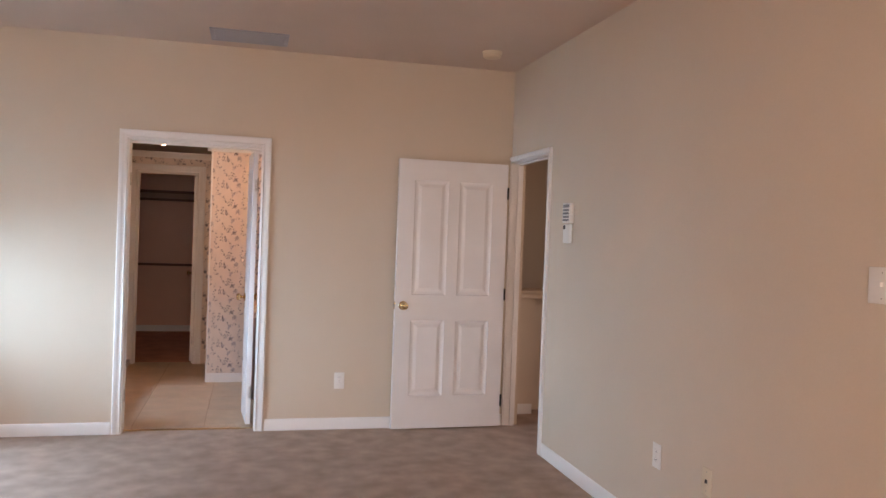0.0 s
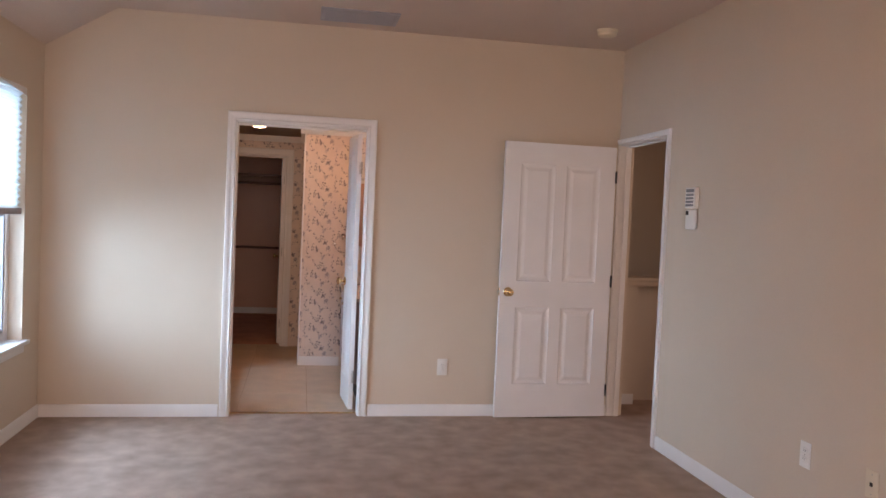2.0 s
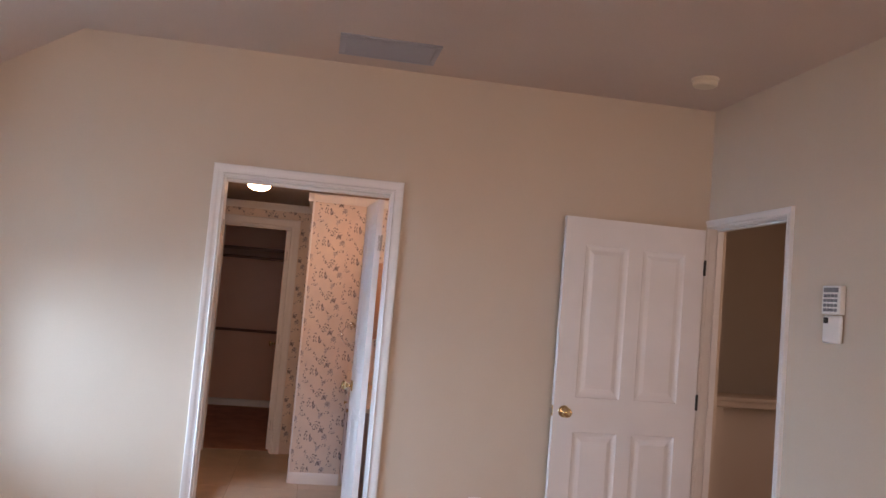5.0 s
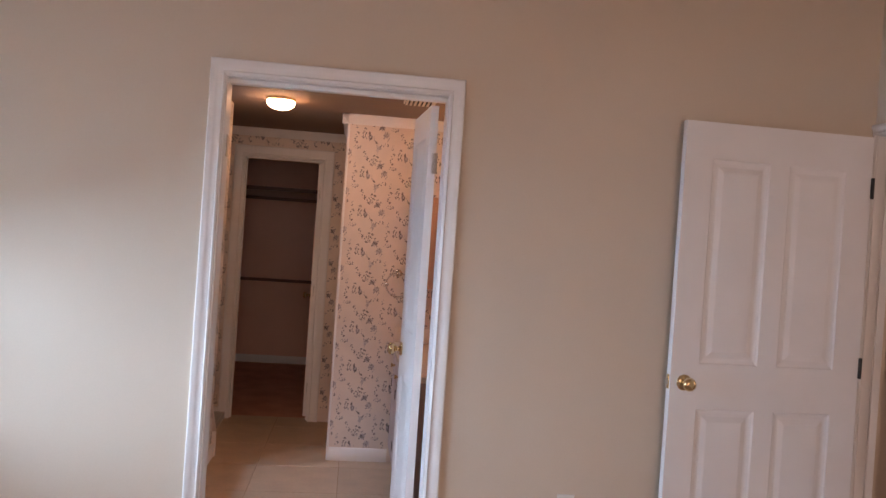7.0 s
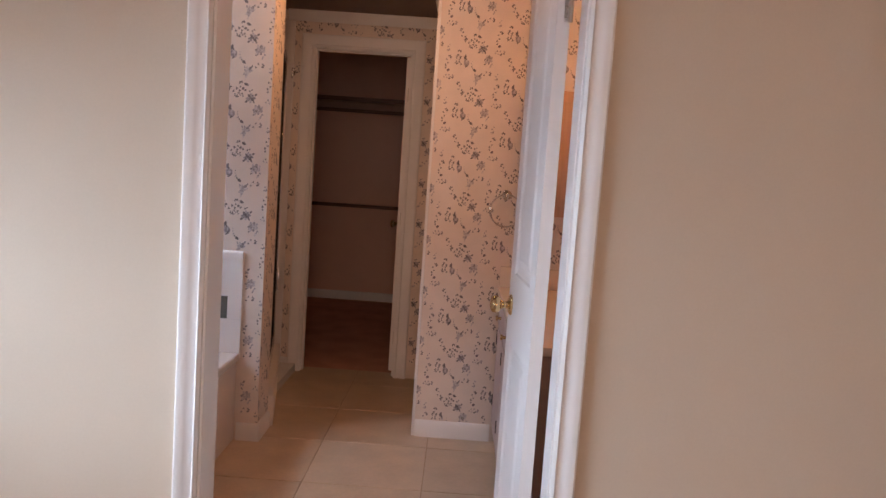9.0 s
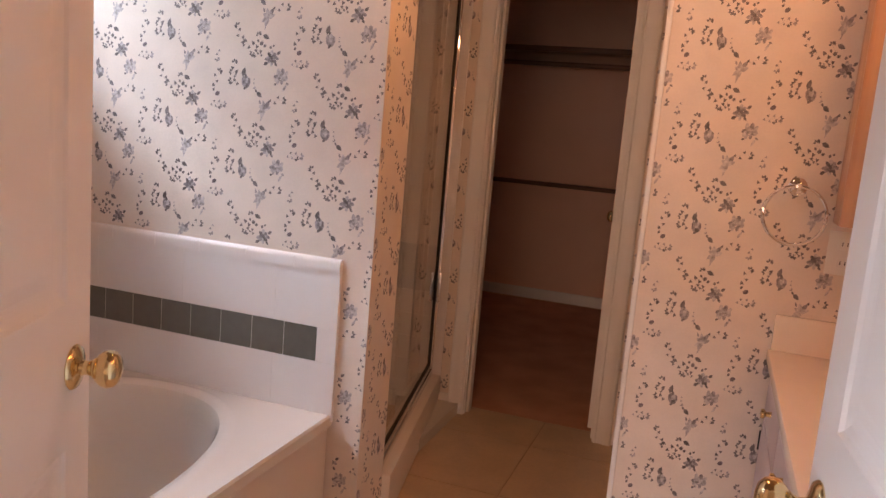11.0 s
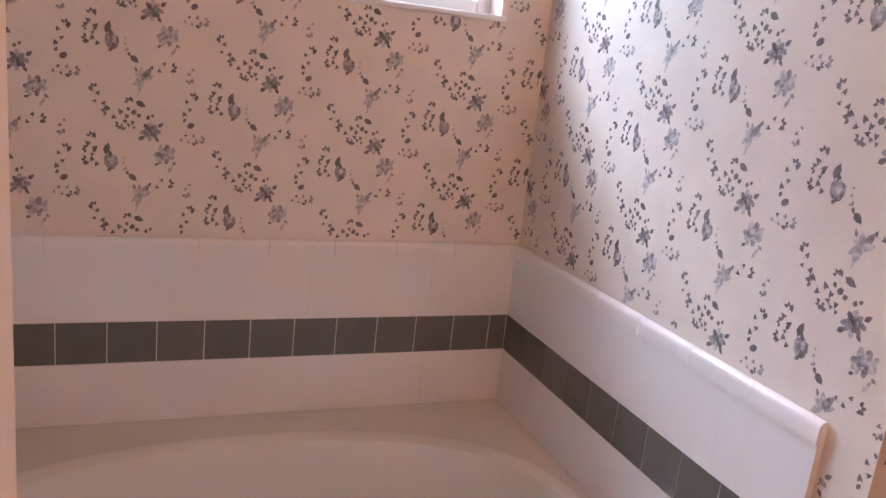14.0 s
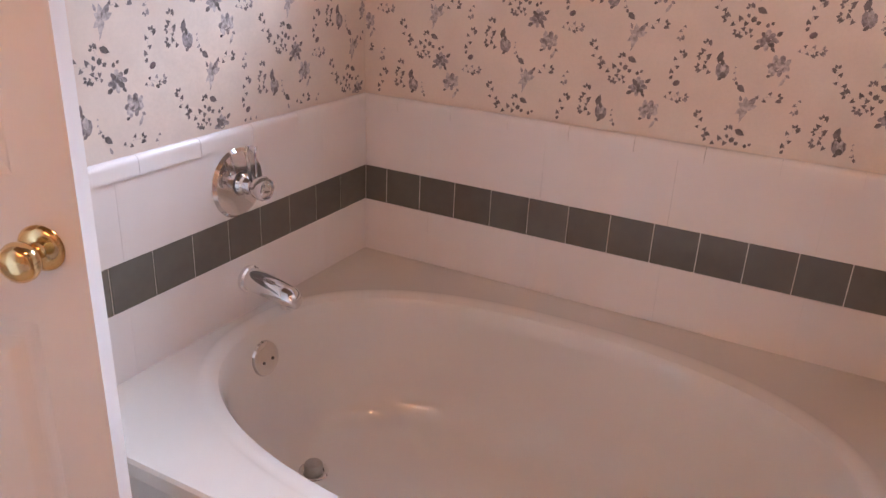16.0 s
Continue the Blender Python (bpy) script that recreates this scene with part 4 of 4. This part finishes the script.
part("back_splash", boxed(BXR - 0.020, BXR - 0.001, 0.58, YV - 0.021, VZ, VZ + 0.100, 0.003), LAMINATE, top)
tap = thing("vanity_tap", "chrome basin tap on the vanity counter", "tap", pose(1.33, 1.2, VZ))
part("base", boxed(1.305, 1.355, 1.12, 1.28, VZ, VZ + 0.018, 0.007), CHROME, tap)
part("spout", tube([(1.33, 1.20, VZ + 0.015), (1.33, 1.20, VZ + 0.07), (1.31, 1.20, VZ + 0.095), (1.26, 1.20, VZ + 0.098), (1.225, 1.20, VZ + 0.080)], 0.011), CHROME, tap)
for y in (1.135, 1.265):
    part("handle", turned([(0.0, 0.0), (0.016, 0.0), (0.013, 0.03), (0.019, 0.042), (0.017, 0.055), (0.0, 0.058)], pose(1.33, y, VZ + 0.016), 16), CHROME, tap)
mc = thing("medicine_cabinet", "pink oak medicine cabinet hung on the wallpaper", "cabinet", pose(1.16, YV, 1.16))
part("body", boxed(1.003, 1.325, YV - 0.105, YV - 0.001, 1.155, 1.745, 0.003), OAK, mc)
md = part("door", boxed(1.003, 1.325, YV - 0.124, YV - 0.107, 1.155, 1.745, 0.004), OAK, mc)
part("panel", boxed(1.050, 1.278, YV - 0.131, YV - 0.123, 1.205, 1.695, 0.006), OAK, md)
outlet3 = thing("outlet", "white double outlet plate on the flowered wallpaper", "outlet", pose(1.04, YV, 1.055))
part("plate", boxed(1.000, 1.082, YV - 0.006, YV - 0.0015, 1.018, 1.135, 0.002), PLASTIC, outlet3)
for z in (1.050, 1.100):
    r = part("receptacle", boxed(1.025, 1.057, YV - 0.008, YV - 0.005, z - 0.014, z + 0.014, 0.003), PLASTIC, outlet3)
    for dx in (-0.006, 0.006):
        part("slot", boxed(1.041 + dx - 0.001, 1.041 + dx + 0.001, YV - 0.0086, YV - 0.0078, z - 0.004, z + 0.006), DARK, r)
ring = thing("towel_ring", "chrome towel ring on the flowered wallpaper", "towel ring", pose(0.905, YV, 1.25))
part("mount", turned([(0.0, 0.0), (0.024, 0.0), (0.025, 0.005), (0.018, 0.012), (0.010, 0.016), (0.010, 0.036), (0.0, 0.038)], pose(0.905, YV - 0.001, 1.240, 90, 0, 0), 20), CHROME, ring)
part("hoop", tube([(0.905 + 0.078 * math.sin(2 * math.pi * i / 40), YV - 0.030 - 0.010 * (1 - math.cos(2 * math.pi * i / 40)) * 0.3, 1.165 + 0.078 * math.cos(2 * math.pi * i / 40)) for i in range(41)], 0.005, 10), CHROME, ring)
vl = thing("vanity_light", "lit globe-bulb light bar above the vanity", "wall lamp", pose(BXR, 1.2, 2.0))
part("plate", boxed(BXR - 0.030, BXR - 0.001, 0.85, 1.55, 1.93, 2.03, 0.006), CHROME, vl)
for k in range(4):
    y = 0.945 + 0.17 * k
    part("bulb", turned([(0.0, 0.0), (0.016, 0.0), (0.020, 0.012), (0.040, 0.035), (0.047, 0.060), (0.040, 0.085), (0.022, 0.101), (0.0, 0.106)], pose(BXR - 0.029, y, 1.98, 0, -90, 0), 20), BULB, vl, "lit globe bulb")

# ---- ceiling fittings ----
cl = thing("ceiling_light", "lit frosted glass dome light with a brass collar", "ceiling lamp", pose(0.116, 1.50, BH))
part("collar", turned([(0.0, 0.0), (0.086, 0.0), (0.088, -0.008), (0.083, -0.018), (0.076, -0.020)], pose(0.116, 1.50, BH), 36), BRASS, cl)
part("dome", turned([(0.080, -0.016), (0.083, -0.028), (0.079, -0.041), (0.065, -0.054), (0.042, -0.064), (0.018, -0.069), (0.0, -0.070)], pose(0.116, 1.50, BH), 36), DOME, cl, "lit frosted glass dome")
fan = thing("bath_fan", "cream exhaust fan grille in the bathroom ceiling", "fan grille", pose(0.90, 1.16, BH))
part("frame", boxed(0.83, 1.01, 1.08, 1.26, BH - 0.014, BH - 0.0005, 0.004), IVORY, fan)
for k in range(7):
    part("slat", boxed(0.841 + 0.024 * k, 0.853 + 0.024 * k, 1.09, 1.25, BH - 0.022, BH - 0.012, 0.001), IVORY, fan)
# Thin dark sheet that paints the shade between the slats.
part("shadow_gap", boxed(0.84, 1.00, 1.085, 1.255, BH - 0.0155, BH - 0.0135), DARK, fan)

vent = thing("ceiling_vent", "grey enamelled air register in the bedroom ceiling", "vent", pose(0.84, -0.30, HC))
VY0, VY1, VX0, VX1 = -0.510, -0.180, 0.588, 1.100
bm = bmesh.new()
for x0, x1, y0, y1 in ((VX0, VX1, VY0, VY0 + 0.03), (VX0, VX1, VY1 - 0.03, VY1), (VX0, VX0 + 0.03, VY0 + 0.03, VY1 - 0.03), (VX1 - 0.03, VX1, VY0 + 0.03, VY1 - 0.03)):
    box(bm, x0, x1, y0, y1, HC - 0.010, HC - 0.0005, 0.003)
part("frame", bm, VENT, vent)
part("backing", boxed(VX0 + 0.02, VX1 - 0.02, VY0 + 0.02, VY1 - 0.02, HC - 0.003, HC - 0.001), VENT, vent)
for k in range(13):
    y = VY0 + 0.045 + 0.0195 * k
    bm = boxed(VX0 + 0.03, VX1 - 0.03, y, y + 0.014, HC - 0.009, HC - 0.007)
    part("slat", bm, VENT, vent)
sd = thing("smoke_detector", "ivory smoke detector on the bedroom ceiling", "smoke detector", pose(2.49, -0.56, HC))
part("base", turned([(0.0, 0.0), (0.070, 0.0), (0.070, -0.012), (0.064, -0.014)], pose(2.49, -0.56, HC - 0.0005), 32), IVORY, sd)
part("cover", turned([(0.064, -0.012), (0.063, -0.034), (0.055, -0.042), (0.030, -0.046), (0.0, -0.046)], pose(2.49, -0.56, HC), 32), IVORY, sd)


# ---- wall plates ----
def plate_thing(name, label, category, m, w, h, material, sockets):
    """A plate that faces -y in its own frame, centred on its origin."""
    ob = thing(name, label, category, m)
    part("plate", boxed(-w / 2, w / 2, -0.006, -0.0005, -h / 2, h / 2, 0.0025), material, ob, local=True)
    if sockets == "outlet":
        for z in (-0.020, 0.020):
            r = part("receptacle", boxed(-0.016, 0.016, -0.0085, -0.005, z - 0.013, z + 0.013, 0.003), material, ob, local=True)
            for x in (-0.006, 0.006):
                part("slot", boxed(x - 0.001, x + 0.001, -0.0091, -0.0082, z - 0.003, z + 0.006), DARK, r, local=True)
    elif sockets == "jack":
        part("jack", boxed(-0.007, 0.007, -0.010, -0.005, -0.008, 0.008, 0.001), DARK, ob, local=True)
    else:
        part("toggle", boxed(-0.005, 0.005, -0.018, -0.005, -0.004, 0.012, 0.002), material, ob, local=True)
    for z in (-0.5, 0.5):
        part("screw", turned([(0.0, 0.0), (0.003, 0.0), (0.0, 0.001)], pose(0, -0.006, z * h * 0.7 if sockets != "outlet" else 0.0, 90, 0, 0), 8), STEEL, ob, local=True)
    return ob


plate_thing("outlet", "white duplex outlet low on the cream bedroom wall", "outlet", pose(1.565, 0, 0.362), 0.076, 0.122, PLASTIC, "outlet")
plate_thing("outlet", "white duplex outlet low on the plain bedroom wall", "outlet", pose(XR, -2.37, 0.428, 0, 0, -90), 0.076, 0.122, PLASTIC, "outlet")
plate_thing("phone_jack", "ivory phone jack plate low on the bedroom wall", "wall jack", pose(XR, -2.80, 0.437, 0, 0, -90), 0.072, 0.118, IVORY, "jack")
plate_thing("light_switch", "white light switch plate on the bedroom wall", "light switch", pose(XR, -3.72, 1.357, 0, 0, -90), 0.116, 0.118, PLASTIC, "switch")

keypad = thing("alarm_keypad", "white wall keypad with a flip-down cover", "keypad", pose(XR, -1.185, 1.577, 0, 0, -90))
part("body", boxed(-0.062, 0.062, -0.030, -0.0005, 0.000, 0.128, 0.006), PLASTIC, keypad, local=True)
part("screen", boxed(-0.048, 0.048, -0.0325, -0.029, 0.098, 0.118, 0.001), GREY_KEYS, keypad, local=True)
for i in range(4):
    for k in range(4):
        part("key", boxed(-0.046 + 0.024 * i, -0.028 + 0.024 * i, -0.034, -0.029, 0.012 + 0.021 * k, 0.026 + 0.021 * k, 0.002), GREY_KEYS, keypad, local=True)
cover = part("cover", boxed(-0.062, 0.062, -0.024, -0.004, -0.128, -0.004, 0.012, seg=3), PLASTIC, keypad, "white plastic flap", local=True)
part("label_patch", boxed(-0.050, -0.018, -0.0255, -0.0235, -0.040, -0.014, 0.001), DARK, cover, local=True)

# ---- closet things ----
shelf = thing("closet_shelf", "painted closet shelf on a wall cleat", "shelf", pose(-0.1, YK - 0.17, 1.945))
part("board", boxed(-1.3, 1.2, YK - 0.33, YK - 0.001, 1.925, 1.945, 0.002), SHELF_PAINT, shelf)
part("edge_band", boxed(-1.3, 1.2, YK - 0.338, YK - 0.3305, 1.910, 1.949, 0.002), STAIN, shelf)
part("cleat", boxed(-1.3, 1.2, YK - 0.020, YK - 0.001, 1.830, 1.924, 0.002), SHELF_PAINT, shelf)
for nm, z in (("hanging_rod", 1.825), ("hanging_rod", 0.945)):
    rod = thing(nm, "dark stained wooden closet hanging rod", "closet rod", pose(-0.1, YK - 0.30, z), group="closet rods")
    part("pole", tube([(-1.3, YK - 0.30, z), (1.2, YK - 0.30, z)], 0.017), STAIN, rod)
    for x in (-1.297, 1.197):
        part("socket", turned([(0.0, -0.004), (0.030, -0.004), (0.030, 0.004), (0.0, 0.004)], pose(x, YK - 0.30, z, 0, 90, 0), 20), STAIN, rod)
cd = thing("door_4", "white closet door opened into the closet", "door", pose(CX1 - 0.004, YC + 0.122, 0.012, 0, 0, 92.5))
part("slab", door_leaf(0.585, 2.012, [(0.09, 0.255), (0.33, 0.495)], [(0.24, 0.81), (1.0, 1.86)]), DOOR, cd, local=True, soft=False)
knob_set(cd, 0.523, 0.925, 0.035)
hinge_set(cd, (0.22, 1.00, 1.78), 0.0, STEEL)

# ---- bedroom window ----
win = thing("window_1", "white framed bedroom window with an arched head", "window", pose(XL - 0.1, -1.014, WZ0), kind="structure")
wc, wh = (WY0 + WY1) / 2, (WY1 - WY0) / 2
bm = bmesh.new()
FX0, FX1 = XL - 0.135, XL - 0.085
for y0, y1, z0, z1 in ((WY0, WY0 + 0.05, WZ0, WZ1), (WY1 - 0.05, WY1, WZ0, WZ1), (WY0 + 0.05, WY1 - 0.05, WZ0, WZ0 + 0.055), (WY0 + 0.05, WY1 - 0.05, WZ1 - 0.05, WZ1), (wc - 0.025, wc + 0.025, WZ0 + 0.055, WZ1 - 0.05)):
    box(bm, FX0, FX1, y0, y1, z0, z1, 0.003)
part("frame", bm, TRIM, win)
for y0, y1 in ((WY0 + 0.05, wc - 0.025), (wc + 0.025, WY1 - 0.05)):
    bm = bmesh.new()
    for a, b, c, d in ((y0, y0 + 0.02, WZ0 + 0.055, WZ1 - 0.05), (y1 - 0.02, y1, WZ0 + 0.055, WZ1 - 0.05), (y0 + 0.02, y1 - 0.02, WZ0 + 0.055, WZ0 + 0.075), (y0 + 0.02, y1 - 0.02, 1.35, 1.375)):
        box(bm, FX0 + 0.012, FX1 - 0.008, a, b, c, d, 0.002)
    s = part("sash", bm, VENT, win, "grey window sash")
    p = part("pane", boxed(XL - 0.112, XL - 0.108, y0 + 0.012, y1 - 0.012, WZ0 + 0.065, WZ1 - 0.045), GLASS, s)
    p.visible_shadow = False
part("sill", boxed(XL - 0.085, XL + 0.040, WY0 - 0.03, WY1 + 0.03, WZ0 - 0.022, WZ0 + 0.004, 0.004), TRIM, win, "white window sill board")
part("apron_moulding", boxed(XL + 0.0005, XL + 0.012, WY0 - 0.01, WY1 + 0.01, WZ0 - 0.075, WZ0 - 0.0225, 0.003), TRIM, win)
shade = thing("cellular_shade", "white pleated cellular shade half lowered in the window", "window blind", pose(XL - 0.03, wc, 1.39))
verts, faces = [], []
count = 41
for i in range(count):
    z = 1.40 + (WZ1 - 1.402) * i / (count - 1)
    x = XL - 0.020 - (0.018 if i % 2 else 0.0)
    verts += [(x, WY0 + 0.012, z), (x, WY1 - 0.012, z), (x - 0.022, WY0 + 0.012, z), (x - 0.022, WY1 - 0.012, z)]
for i in range(count - 1):
    a, b = 4 * i, 4 * (i + 1)
    faces += [(a, a + 1, b + 1, b), (a + 2, b + 2, b + 3, a + 3)]
bm = bmesh.new()
bv = [bm.verts.new(v) for v in verts]
for f in faces:
    bm.faces.new([bv[i] for i in f])
part("fabric", bm, SHADE, shade, soft=False)
part("bottom_rail", boxed(XL - 0.048, XL - 0.012, WY0 + 0.010, WY1 - 0.010, 1.362, 1.402, 0.006), RAIL, shade, "brown grey bottom rail")
bm = prism([(WY0, WZ1 - 0.003)] + [(WY0 + (WY1 - WY0) * i / 24, WZ1 - 0.05 + 0.047 * (1 - (2 * i / 24 - 1) ** 2)) for i in range(25)] + [(WY1, WZ1 - 0.003)], 'x', XL - 0.008, XL - 0.001)
part("arch_valance", bm, TRIM, shade, "white arched head piece")
# Unseen window assumed in the back wall to go with its lamp.
sw = thing("window_unseen_back", "wide bedroom window, unseen and assumed in the back wall", "window", pose(0.9, YB - 0.08, 0.6), kind="structure")
bm = bmesh.new()
for x0, x1, z0, z1 in ((-0.3, -0.25, 0.6, 2.2), (2.05, 2.1, 0.6, 2.2), (-0.25, 2.05, 0.6, 0.65), (-0.25, 2.05, 2.15, 2.2), (0.875, 0.925, 0.65, 2.15)):
    box(bm, x0, x1, YB - 0.11, YB - 0.05, z0, z1, 0.003)
part("frame", bm, TRIM, sw)
p = part("pane", boxed(-0.26, 2.06, YB - 0.085, YB - 0.08, 0.64, 2.16), GLASS, sw)
p.visible_shadow = False

# Ground and distance outside
setting("ground", boxed(-400, 400, -400, 400, -3.2, -3.1), mat("lawn", (0.07, 0.10, 0.04), 1.0, vary=0.3, scale=0.3), "green lawn far below the windows", "ground")

# ---- bathroom floor tiles ----
fl = OBJ["floor_bath"]
xs = [-1.35, -0.905, -0.405, 0.095, 0.600, 1.105, 1.45]
ys = [0.087, 0.205, 0.710, 1.215, 1.720, 2.225, 2.730, YC + 0.113]
for a, b in zip(xs, xs[1:]):
    for c, d in zip(ys, ys[1:]):
        key = ("floor_tile", round(b - a, 3), round(d - c, 3))
        if key not in TILES:
            w, l = (b - a - 0.004) / 2, (d - c - 0.004) / 2
            TILES[key] = mesh_of("floor_tile", boxed(-w, w, -l, l, -0.004, 0.0, 0.0012, seg=1), FLOOR_TILE)
        lay("floor_tile", TILES[key], fl, (a + b) / 2, (c + d) / 2, 0.0, 0)
setting("trim_threshold", prism([(0.070, 0.0), (0.074, 0.006), (0.084, 0.008), (0.096, 0.006), (0.100, 0.0)], 'x', DX0, DX1), BRASS, "thin metal strip between carpet and tile", "threshold")
